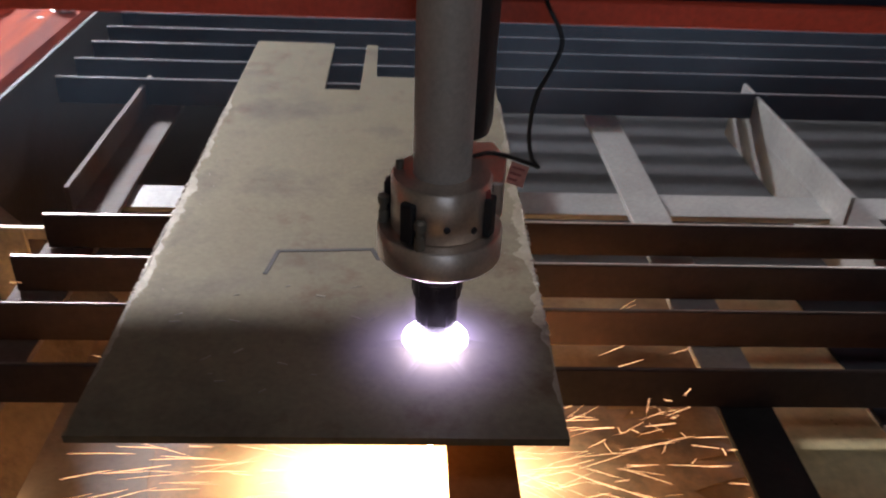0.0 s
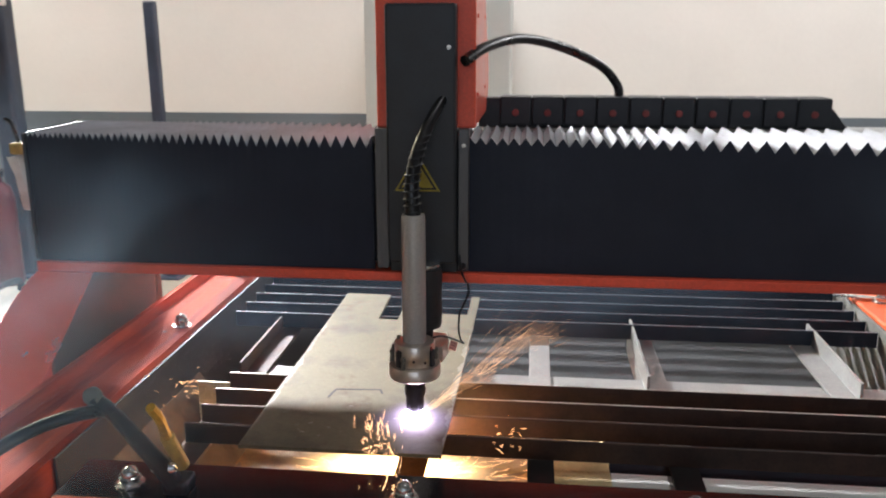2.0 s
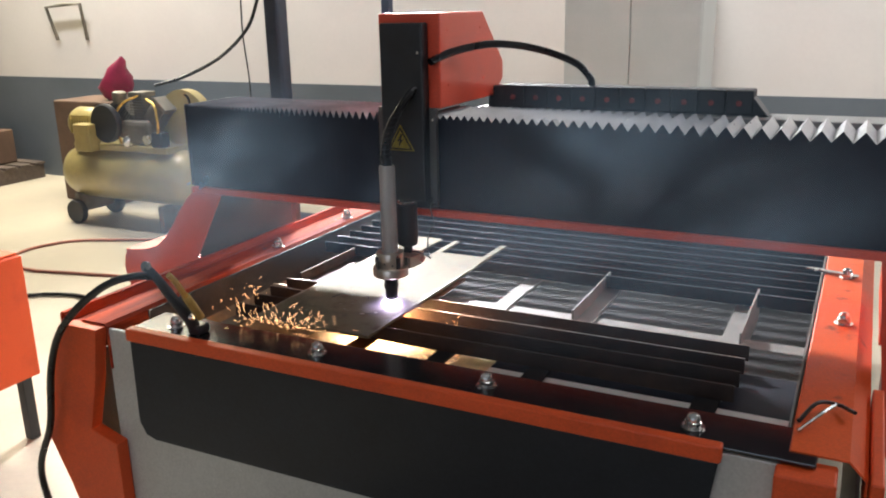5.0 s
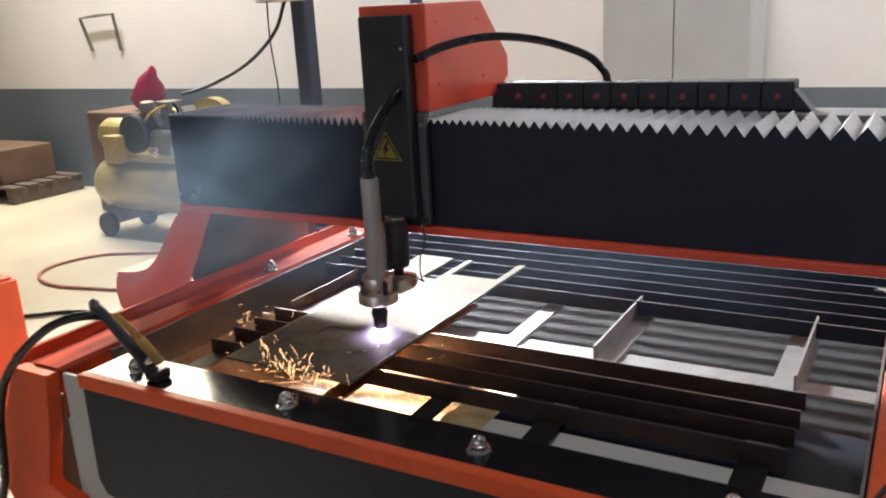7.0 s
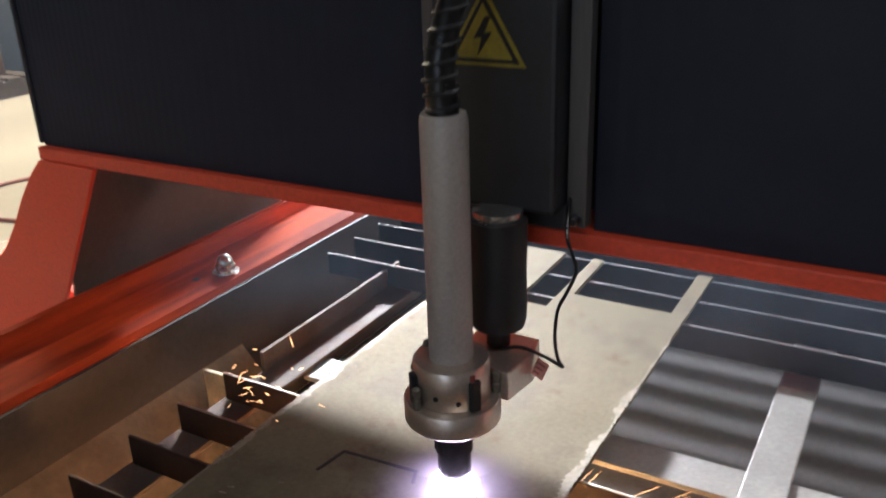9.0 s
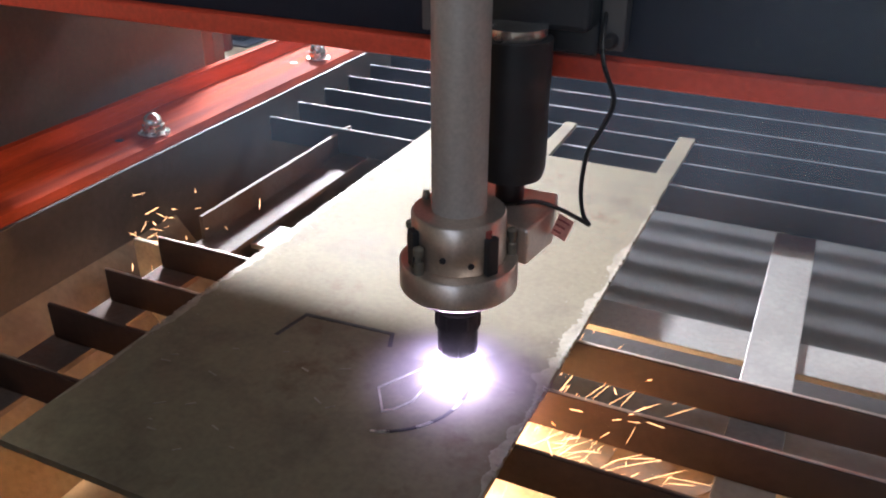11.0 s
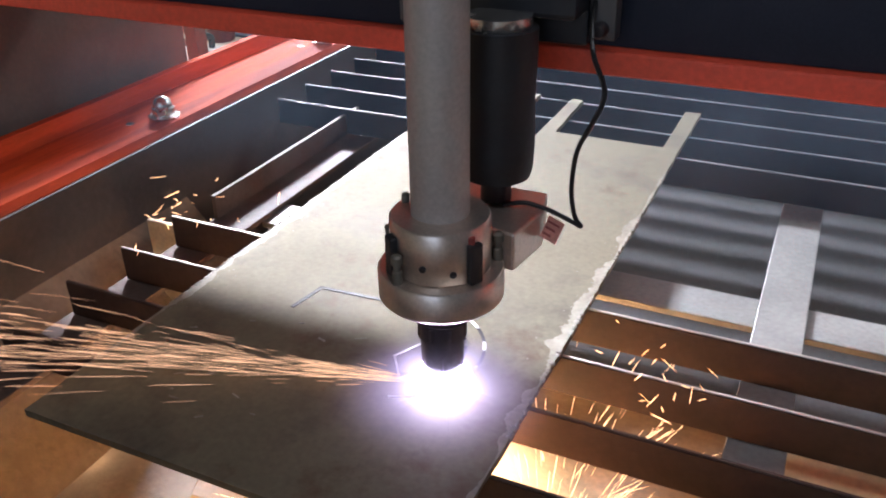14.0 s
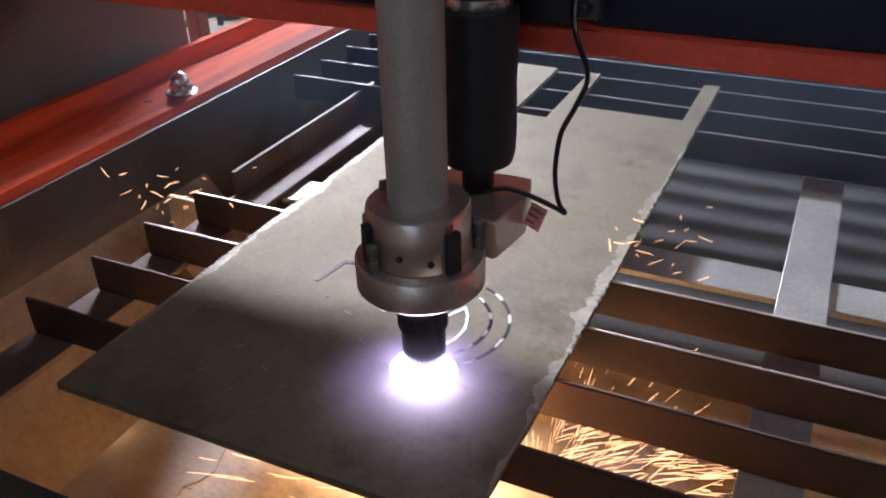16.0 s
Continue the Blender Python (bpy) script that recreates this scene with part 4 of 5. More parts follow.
# hose from the torch top, with its spiral sleeve, and the thin sensor lead
hose_pts = smooth_path([(TX, TY, 1.068), (TX - 0.002, TY + 0.002, 1.105), (TX + 0.003, TY + 0.016, 1.145), (TX + 0.014, TY + 0.036, 1.178), (TX + 0.026, TY + 0.056, 1.203), (TX + 0.034, TY + 0.072, 1.216)])
part("torch_lead", sweep(hose_pts, lambda f: 0.0105 - 0.0045 * f, 14), M_CABLE, carriage, "black torch lead", smooth=True)
coil = []
for i in range(160):
    s = i / 159
    p = hose_pts[min(int(s * 0.55 * (len(hose_pts) - 1)), len(hose_pts) - 1)].lerp(hose_pts[min(int(s * 0.55 * (len(hose_pts) - 1)) + 1, len(hose_pts) - 1)], (s * 0.55 * (len(hose_pts) - 1)) % 1)
    a = s * 2 * math.pi * 11
    r = 0.0112 - 0.0024 * s
    coil.append(p + Vector((math.cos(a) * r, math.sin(a) * r, 0)))
part("lead_sleeve", sweep(coil, 0.0013, 6), M_RUBBER, carriage, "black spiral sleeve round the lead", smooth=True)
arc_hose = smooth_path([(TX + 0.060, TY + 0.076, 1.262), (TX + 0.085, 0.43, 1.279), (TX + 0.13, 0.52, 1.289), (TX + 0.19, 0.60, 1.276), (TX + 0.255, 0.655, 1.246), (TX + 0.285, 0.675, 1.214), (TX + 0.290, 0.68, 1.190)])
part("feed_hose", sweep(arc_hose, 0.0075, 12), M_CABLE, carriage, "black ribbed hose arching to the chain", smooth=True)
lead = smooth_path([(TX + 0.053, TY + 0.086, 0.998), (TX + 0.054, TY + 0.078, 0.985), (TX + 0.059, TY + 0.066, 0.972), (TX + 0.068, TY + 0.060, 0.954), (TX + 0.063, TY + 0.058, 0.937), (TX + 0.056, TY + 0.058, 0.921), (TX + 0.054, TY + 0.058, 0.898), (TX + 0.057, TY + 0.057, 0.882), (TX + 0.0615, TY + 0.056, 0.8765), (TX + 0.056, TY + 0.055, 0.879), (TX + 0.043, TY + 0.053, 0.8845), (TX + 0.030, TY + 0.050, 0.888), (TX + 0.018, TY + 0.046, 0.8865)])
part("sensor_lead", sweep(lead, 0.0014, 8), M_CABLE, carriage, "thin black sensor lead", smooth=True)
part("lead_gland", lathe([(0.0045, 0), (0.0045, 0.005), (0.003, 0.007)], (TX + 0.0575, 0.386, 0.981), 12, turn=Matrix.Rotation(radians(90), 4, "X")), M_CUP, carriage, "dark gland of the sensor lead", smooth=True)

# the burning arc with lens glare and bloom painted round it, and the jet under the plate
part("plasma_arc", ball((TX, TY - 0.002, 0.7900), 0.0200, 0.0175, 0.0088), M_ARC, carriage, "white-hot plasma arc")
gas = bmesh.new()
rings = [[gas.verts.new((TX + r * math.cos(a), TY - 0.002 + r * math.sin(a), z)) for a in [2 * math.pi * k / 40 for k in range(40)]] for r, z in ((0.079, 0.7829), (0.055, 0.7845), (0.036, 0.7860), (0.024, 0.7880), (0.0175, 0.7890))]
for a, b in zip(rings, rings[1:]):
    for k in range(40):
        gas.faces.new((a[k], a[(k + 1) % 40], b[(k + 1) % 40], b[k]))
part("arc_glare", gas, M_HALO, carriage, "violet sheet painting the glare round the arc", smooth=True)
for angle in (0, 60, 120):
    disc = bmesh.new()
    layer = disc.loops.layers.uv.new("disc")
    ring = [(math.cos(2 * math.pi * k / 28), math.sin(2 * math.pi * k / 28)) for k in range(28)]
    face = disc.faces.new([disc.verts.new((0.042 * u * math.cos(radians(angle)), 0.042 * u * math.sin(radians(angle)), 0.027 * v)) for u, v in ring])
    for loop, uv in zip(face.loops, ring):
        loop[layer].uv = uv
    bloom = part("arc_bloom", disc, M_BLOOM, carriage, "flat disc painting the bloom round the arc")
    bloom.matrix_local = pose(TX, TY - 0.002, 0.7905)
part("plasma_jet", lathe([(0.002, 0.7765), (0.0045, 0.769), (0.0048, 0.748), (0.0028, 0.718), (0.0010, 0.690)], (TX, TY, 0), 16), M_JETLIGHT, carriage, "orange jet of molten metal under the plate", smooth=True)


# flat glow disc added in place of the white-hot spray under the plate
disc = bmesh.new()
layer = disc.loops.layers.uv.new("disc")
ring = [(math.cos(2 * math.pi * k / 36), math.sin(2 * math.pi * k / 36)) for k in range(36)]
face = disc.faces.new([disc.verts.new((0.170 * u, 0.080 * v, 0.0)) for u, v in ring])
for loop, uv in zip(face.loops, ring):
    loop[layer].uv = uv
spray_disc = tagged(part("spray_glow_disc", disc, M_SPRAY), "flat glow disc in place of white-hot spray", "spray", kind="stuff")


# the slag carries a painted pool of light on the tray, and wanders with the torch
rng = random.Random(17)
slag_pts = []
for k in range(110):
    a, w = 2 * math.pi * k / 110, rng.uniform(0.70, 1.0)
    slag_pts.append((TX - 0.035 + math.cos(a) * 0.330 * w, TY + 0.065 + math.sin(a) * 0.150 * w))
slag = part("slag_glow", prism(slag_pts, "z", 0.6004, 0.6012), M_SLAG, None, "slag sheet with a pool of glow in its emission", category="slag", kind="stuff")
# added patch of painted glow where the tray side looks lit
side_pts = []
for k in range(70):
    a, w = 2 * math.pi * k / 70, rng.uniform(0.8, 1.0)
    side_pts.append((max(-0.345 + math.cos(a) * 0.105 * w, -0.379), 0.235 + math.sin(a) * 0.165 * w))
part("slag_glow", prism(side_pts, "z", 0.6014, 0.6022), M_SIDEGLOW, None, "painted orange glow beside the tray side", category="slag", kind="stuff")


# ---- grey cabinet, posts and compressor along the wall ----
cab = empty("steel_cabinet", "light grey steel two-door cabinet against the wall", "cabinet")
part("body", box(-0.725, 0.01, 3.47, 3.86, 0.05, 1.46, 0.006), M_CABINET, cab)
for x0, x1 in ((-0.720, -0.361), (-0.355, 0.005)):
    part("door", box(x0, x1, 3.452, 3.469, 0.07, 1.445, 0.003), M_CABINET, cab)
part("plinth", box(-0.71, 0.0, 3.48, 3.85, 0.0, 0.05), M_BLACK, cab)


def post(x, half, top, name, label):
    ob = empty(name, label, "post")
    part("shaft", box(x - half, x + half, 3.40 - half, 3.40 + half, 0.012, top, half * 0.3), M_BLUE, ob)
    part("base_plate", box(x - half * 2.2, x + half * 2.2, 3.40 - half * 2.2, 3.40 + half * 2.2, 0, 0.012, 0.002), M_BLUE, ob)
    return ob


big = post(-2.62, 0.055, 1.9, "lamp_post", "dark blue steel post with a switch box")
part("switch_box", box(-2.85, -2.52, 3.24, 3.33, 1.425, 1.68, 0.01), M_WHITE, big, "white switch box with a dark front")
part("box_front", box(-2.77, -2.62, 3.232, 3.2405, 1.46, 1.66, 0.004), M_BLUE, big)
post(-1.803, 0.028, 1.445, "steel_post", "thin dark blue steel post")

comp = empty("air_compressor", "yellow piston air compressor on two wheels", "air compressor")
tank_turn = Matrix.Rotation(radians(90), 4, "Y")
part("tank", lathe([(0.02, -0.57), (0.09, -0.555), (0.150, -0.51), (0.178, -0.44), (0.178, 0.44), (0.150, 0.51), (0.09, 0.555), (0.02, 0.57)], (-3.47, 2.9, 0.335), 40, turn=tank_turn), M_COMP, comp, "yellow enamelled air tank", smooth=True)
wheel = part("wheel", lathe([(0.03, -0.02), (0.075, -0.022), (0.08, -0.012), (0.08, 0.012), (0.075, 0.022), (0.03, 0.02)], (0, 0, 0), 24, turn=Matrix.Rotation(radians(90), 4, "X")), M_RUBBER, comp, smooth=True)
wheel.matrix_local = pose(-3.88, 2.74, 0.08)
same_part("wheel", wheel, pose(-3.88, 3.06, 0.08), comp)
part("foot", box(-3.16, -3.12, 2.75, 3.05, 0.0, 0.17, 0.005), M_IRON, comp)
part("axle_bracket", box(-3.90, -3.86, 2.75, 3.05, 0.07, 0.20, 0.005), M_IRON, comp)
part("deck", box(-3.86, -3.05, 2.77, 3.03, 0.505, 0.545, 0.005), M_COMP, comp)
motor = part("motor", lathe([(0.05, -0.15), (0.09, -0.14), (0.106, -0.11), (0.106, 0.10), (0.09, 0.13), (0.03, 0.14)], (-3.80, 2.9, 0.655), 28, turn=tank_turn), M_COMP, comp, "yellow electric motor", smooth=True)
part("motor_box", box(-3.77, -3.63, 2.70, 2.79, 0.50, 0.675, 0.008), M_COMP, motor)
part("end_grille", lathe([(0.075, -0.004), (0.075, 0.004)], (-3.952, 2.9, 0.655), 24, turn=tank_turn), M_IRON, motor, "dark fan grille")
for k in range(9):
    part("rib", box(-3.895 + k * 0.024, -3.889 + k * 0.024, 2.788, 2.80, 0.60, 0.72), M_COMP, motor)
part("flywheel", lathe([(0.03, -0.02), (0.115, -0.022), (0.125, -0.012), (0.125, 0.012), (0.115, 0.022), (0.03, 0.02)], (-3.55, 2.78, 0.68), 28, turn=Matrix.Rotation(radians(90), 4, "X")), M_RUBBER, comp, "dark belt pulley", smooth=True)
part("regulator", lathe([(0.018, 0), (0.026, 0.01), (0.026, 0.05), (0.014, 0.065)], (-3.34, 2.74, 0.545), 16), M_CHROME, comp, smooth=True)
part("pressure_switch", box(-3.16, -3.07, 2.76, 2.83, 0.546, 0.64, 0.008), M_BLACK, comp)
part("copper_tube", sweep(smooth_path([(-3.20, 2.80, 0.84), (-3.10, 2.76, 0.80), (-3.08, 2.75, 0.68), (-3.12, 2.78, 0.62)]), 0.008, 8), M_BRASS, comp, smooth=True)
part("motor_foot", box(-3.86, -3.70, 2.80, 3.0, 0.545, 0.575, 0.004), M_IRON, motor)
part("crankcase", box(-3.46, -3.22, 2.80, 3.0, 0.546, 0.70, 0.03), M_IRON, comp, "grey cast crankcase")
cyl_core = box(-0.04, 0.04, -0.04, 0.04, 0, 0.153, 0.004)
cyl = part("cylinder", cyl_core, M_IRON, comp, "finned cast cylinder")
cyl.matrix_local = pose(-3.34, 2.9, 0.69)
fin = part("fin", box(-0.055, 0.055, -0.055, 0.055, 0, 0.008), M_IRON, cyl)
head_block = part("cylinder_head", box(-0.06, 0.06, -0.06, 0.06, 0.1535, 0.185, 0.004), M_IRON, cyl)
sides = [cyl, same_part("cylinder", cyl, pose(-3.42, 2.9, 0.67, 0, -42, 0), comp), same_part("cylinder", cyl, pose(-3.26, 2.9, 0.67, 0, 42, 0), comp)]
for k, core in enumerate(sides):
    if k:
        same_part("cylinder_head", head_block, Matrix(), core)
    for i in range(0 if k else 1, 9):
        same_part("fin", fin, pose(0, 0, i * 0.017), core)
part("belt_guard", lathe([(0.16, -0.02), (0.19, -0.02), (0.19, 0.05), (0.16, 0.05)], (-3.05, 2.99, 0.70), 32, turn=Matrix.Rotation(radians(90), 4, "X")), M_COMP, comp, "yellow belt guard ring", smooth=True)
part("air_filter", lathe([(0.04, 0), (0.045, 0.01), (0.045, 0.07), (0.03, 0.08)], (-3.47, 2.84, 0.80), 18), M_IRON, comp, smooth=True)
part("pipe", sweep(smooth_path([(-3.3, 2.85, 0.86), (-3.42, 2.80, 0.80), (-3.5, 2.80, 0.68), (-3.48, 2.83, 0.53)]), 0.008, 8), M_BRASS, comp, "bent brass delivery pipe", smooth=True)
part("gauge", lathe([(0.03, 0), (0.03, 0.02)], (-3.15, 2.73, 0.60), 18, turn=Matrix.Rotation(radians(90), 4, "X")), M_CHROME, comp)

part("sagging_cable", sweep(smooth_path([(-2.68, 3.31, 1.43), (-2.74, 3.26, 1.25), (-2.90, 3.18, 1.08), (-3.12, 3.08, 0.96), (-3.30, 2.98, 0.905)]), 0.011, 8), M_CABLE, None, "black cable sagging from the switch box", category="cable")
part("thin_wires", sweep(smooth_path([(-2.76, 3.24, 1.43), (-2.765, 3.24, 1.2), (-2.75, 3.25, 0.9), (-2.77, 3.26, 0.5)]), 0.005, 6), M_CABLE, None, "thin wires hanging from the switch box", category="cable")
bag = lathe([(0.05, 0.0), (0.10, 0.02), (0.115, 0.09), (0.10, 0.16), (0.065, 0.23), (0.035, 0.28), (0.012, 0.31)], (-4.12, 3.42, 0.7455), 22)
for v in bag.verts:
    v.co += Vector((noise.noise(v.co * 14) * 0.03 + max(0.0, v.co.z - 0.85) * 0.4, noise.noise(v.co * 11 + Vector((3, 1, 0))) * 0.02, 0))
part("plastic_bag", bag, M_PINK, None, "crumpled magenta plastic bag on a box", category="bag", smooth=True)
part("cardboard_box", box(-4.60, -4.02, 3.25, 3.65, 0.0, 0.745, 0.01), M_BOX, None, "brown cardboard box standing on the floor", category="box")
pallet = empty("pallet", "dark wooden pallet by the wall", "pallet")
for i in range(5):
    part("board", box(-6.6, -5.5, 3.15 + i * 0.14, 3.25 + i * 0.14, 0.12, 0.14, 0.003), M_WOOD, pallet)
for x in (-6.58, -6.09, -5.6):
    part("runner", box(x, x + 0.08, 3.15, 3.81, 0.0, 0.12, 0.003), M_WOOD, pallet)
part("crate", box(-6.5, -5.7, 3.2, 3.7, 0.1405, 0.42, 0.01), M_BOX, None, "brown crate on the pallet", category="crate")
frame_pts = [(-5.22, 3.89, 1.15), (-5.25, 3.84, 1.41), (-5.05, 3.84, 1.425), (-4.86, 3.84, 1.43), (-4.88, 3.89, 1.15)]
part("wall_bracket", sweep(frame_pts, 0.014, 8), M_IRON, None, "thin steel bracket fixed to the wall", category="bracket")
stand = empty("control_cabinet", "orange control cabinet standing on the floor", "control cabinet")
part("housing", box(-2.10, -1.55, 0.08, 0.59, 0.22, 0.63, 0.006), M_ORANGE, stand)
part("housing_lid", box(-2.09, -1.56, 0.09, 0.58, 0.631, 0.640, 0.003), M_ORANGE, stand)
for x in (-2.08, -1.60):
    for y in (0.11, 0.53):
        part("leg", box(x, x + 0.035, y, y + 0.035, 0.0, 0.219, 0.003), M_BLACK, stand)

case = empty("welder_case", "low white and black welding machine on the floor", "welding machine")
part("shell", box(-2.37, -1.95, 2.28, 2.66, 0.02, 0.165, 0.025), M_WHITE, case)
part("face", box(-2.36, -1.96, 2.268, 2.2795, 0.03, 0.125, 0.006), M_BLACK, case)
part("grip", box(-2.30, -2.18, 2.258, 2.2675, 0.055, 0.10, 0.006), M_WHITE, case)
part("handle", sweep(smooth_path([(-2.16, 2.34, 0.160), (-2.16, 2.36, 0.215), (-2.16, 2.58, 0.215), (-2.16, 2.60, 0.160)]), 0.014, 8), M_RUBBER, case)
part("foot", box(-2.35, -1.97, 2.31, 2.63, 0.0, 0.02, 0.004), M_RUBBER, case)
bottle = empty("fire_extinguisher", "red fire extinguisher standing at the foot of the post", "fire extinguisher")
part("cylinder", lathe([(0.066, 0.0), (0.070, 0.01), (0.070, 0.46), (0.055, 0.52), (0.022, 0.545), (0.020, 0.57)], (-2.615, 3.21, 0), 28), M_EXT, bottle, smooth=True)
part("valve", box(-2.640, -2.590, 3.19, 3.23, 0.57, 0.60, 0.006), M_BLACK, bottle)
part("lever", prism([(-2.66, 0.615), (-2.58, 0.602), (-2.58, 0.61), (-2.66, 0.625)], "y", 3.20, 3.22, bevel=0.001), M_BLACK, bottle)
part("air_hose", sweep(smooth_path([(-2.92, 2.84, 0.60), (-2.80, 2.84, 0.50), (-2.64, 2.84, 0.31), (-2.49, 2.84, 0.12), (-2.41, 2.83, 0.014), (-2.25, 2.78, 0.012), (-1.9, 2.95, 0.012)]), 0.011, 8), M_HOSE, None, "reddish air hose from the compressor to the floor", category="hose", smooth=True)

# leads lying on the floor
part("floor_hose", sweep(smooth_path([(-2.42, 2.75, 0.010), (-2.80, 2.66, 0.010), (-3.26, 2.49, 0.010), (-3.52, 2.35, 0.010), (-3.60, 2.10, 0.010), (-3.49, 1.92, 0.010), (-3.24, 1.84, 0.010), (-2.92, 1.90, 0.010), (-2.5, 1.98, 0.010), (-2.0, 2.02, 0.010)]), 0.009, 8), M_HOSE, None, "thin red air hose lying in a loop on the floor", category="hose", smooth=True)
part("floor_lead", sweep(smooth_path([(-3.6, 1.15, 0.012), (-3.2, 1.33, 0.012), (-2.95, 1.45, 0.012), (-2.78, 1.58, 0.012), (-2.58, 1.63, 0.012), (-2.2, 1.60, 0.012), (-1.8, 1.64, 0.012)]), 0.010, 8), M_CABLE, None, "black lead lying on the floor", category="cable", smooth=True)

# earth clamp on the front flange with its cable
clamp = empty("earth_clamp", "brass earth clamp with a black cable on the table edge", "earth clamp")
grip = part("jaw", sweep(smooth_path([(-0.252, -0.074, 0.924), (-0.250, -0.060, 0.905), (-0.254, -0.042, 0.880), (-0.255, -0.032, 0.866)]), 0.0055, 8), M_BRASS, clamp, "worn brass arm of the clamp", smooth=True)
part("grip_sleeve", sweep([(-0.255, -0.036, 0.872), (-0.2555, -0.022, 0.850), (-0.255, -0.004, 0.820)], 0.0080, 10), M_TIP, grip, "bright yellow grip", smooth=True)
arm_pts = smooth_path([(-0.326, -0.052, 0.922), (-0.308, -0.046, 0.900), (-0.285, -0.034, 0.858), (-0.268, -0.020, 0.820), (-0.262, -0.012, 0.797)])
part("jaw_arm", sweep(arm_pts, lambda f: 0.0075 + 0.0045 * f, 10), M_RUBBER, clamp, "dark sooty arm of the clamp", smooth=True)
part("jaw_base", box(-0.274, -0.245, -0.024, 0.008, 0.7905, 0.808, 0.004), M_CUP, clamp, "dark jaws gripping the flange")
part("spring_pin", lathe([(0.0050, -0.014), (0.0065, -0.012), (0.0065, 0.012), (0.0050, 0.014)], (-0.2685, -0.022, 0.826), 14, turn=Matrix.Rotation(radians(90), 4, "Y")), M_CHROME, clamp, smooth=True)
part("cable_eye", lathe([(0.0060, -0.004), (0.0098, -0.003), (0.0098, 0.003), (0.0060, 0.004)], (-0.326, -0.053, 0.924), 18, turn=Matrix.Rotation(radians(75), 4, "X")), M_IRON, clamp, smooth=True)
part("cable", sweep(smooth_path([(-0.318, -0.050, 0.906), (-0.335, -0.070, 0.910), (-0.368, -0.085, 0.902), (-0.410, -0.095, 0.880), (-0.465, -0.105, 0.836), (-0.515, -0.110, 0.780), (-0.552, -0.110, 0.70), (-0.585, -0.105, 0.58), (-0.645, -0.10, 0.45), (-0.62, -0.09, 0.3), (-0.66, 0.0, 0.02)]), 0.0072, 10), M_CABLE, clamp, "black earth cable", smooth=True)


# cut lines that the torch leaves behind: short pieces round one centre
KERF_PIECES = [(first_cut, 9.3)]
for radius, a0, a1, t0, t1 in ((0.052, -72, 66, 0.3, 8.2), (0.040, 58, -68, 9.8, 16.6)):
    for i in range(14):
        a, b = (radians(a0 + (a1 - a0) * k / 14) for k in (i, i + 1))
        piece = kerf([(-0.063 + radius * math.cos(a + (b - a) * q / 3), 0.265 + radius * math.sin(a + (b - a) * q / 3)) for q in range(4)], 0.0020, M_KERF if i % 3 else M_DROSS, "freshly burnt cut line")
        KERF_PIECES.append((piece, t0 + (t1 - t0) * (i + 1) / 14 + 0.25))


# ---- smoke ----
def smoke_sheet(centre, rx, rz, turn, material, seed, label):
    """A rippled veil of smoke, modelled round its own middle."""
    bm = bmesh.new()
    layer = bm.loops.layers.uv.new("sheet")
    n = 16
    grid, flat = [], {}
    for i in range(n + 1):
        row = []
        for j in range(n + 1):
            u, v = 2 * i / n - 1, 2 * j / n - 1
            w = noise.noise((u * 1.7 + seed, v * 1.7, seed * 0.37)) * 0.16
            vert = bm.verts.new((u * rx, w * min(rx, rz), v * rz))
            flat[vert] = (u, v)
            row.append(vert)
        grid.append(row)
    for a, b in zip(grid, grid[1:]):
        for j in range(n):
            if math.hypot(*flat[a[j]]) < 1.15:
                face = bm.faces.new((a[j], b[j], b[j + 1], a[j + 1]))
                for loop in face.loops:
                    loop[layer].uv = flat[loop.vert]
    for vert in [v for v in bm.verts if not v.link_faces]:
        bm.verts.remove(vert)
    ob = tagged(part("smoke", bm, material, smooth=True), label, "smoke", kind="stuff")
    ob.matrix_world = pose(*centre, *turn)
    return ob


left_smoke = smoke_sheet((-0.40, 0.10, 1.03), 0.34, 0.34, (-45, 0, 8), M_SMOKE, 1.3, "thin blue smoke drifting before the bellows")
right_smoke = smoke_sheet((0.42, 0.10, 1.04), 0.56, 0.34, (-45, 0, -6), M_SMOKE, 4.1, "thin blue smoke drifting before the bellows")
# these smoke sheets also stand in for lens veil over the dark parts
smoke_sheet((0.12, 0.82, 0.862), 0.80, 0.50, (-78, 0, 0), M_HAZE, 7.7, "bluish smoke haze hanging over the slats")
smoke_sheet((-0.34, 0.56, 0.845), 0.34, 0.13, (-35, 0, 40), M_WISP, 2.9, "bluish smoke haze hanging along the side wall")
smoke_sheet((-0.78, 0.50, 1.00), 0.30, 0.34, (-30, 0, 35), M_WISP, 5.2, "bluish smoke haze drifting beside the gantry")


# ---- sparks ----
def streaks(count, seed, place, bm=None, thick=0.0004):
    """Short glowing streaks; place(rng) gives a start, a way and a length."""
    made = bm or bmesh.new()
    rng = random.Random(seed)
    for _ in range(count):
        start, way, length = place(rng)
        way = Vector(way).normalized()
        side = way.orthogonal().normalized()
        other = way.cross(side)
        w = thick * rng.uniform(0.5, 1.3)
        sag = Vector((0, 0, -length * length * rng.uniform(0, 1.2)))
        rings = []
        for f, g in ((0, 0.35), (0.35, 1.0), (0.8, 0.9), (1.0, 0.25)):
            c = Vector(start) + way * length * f + sag * f * f
            rings.append([made.verts.new(c + (side * math.cos(q) + other * math.sin(q)) * w * g) for q in (0.5, 2.6, 4.7)])
        for a, b in zip(rings, rings[1:]):
            for k in range(3):
                made.faces.new((a[k], a[(k + 1) % 3], b[(k + 1) % 3], b[k]))
    return made


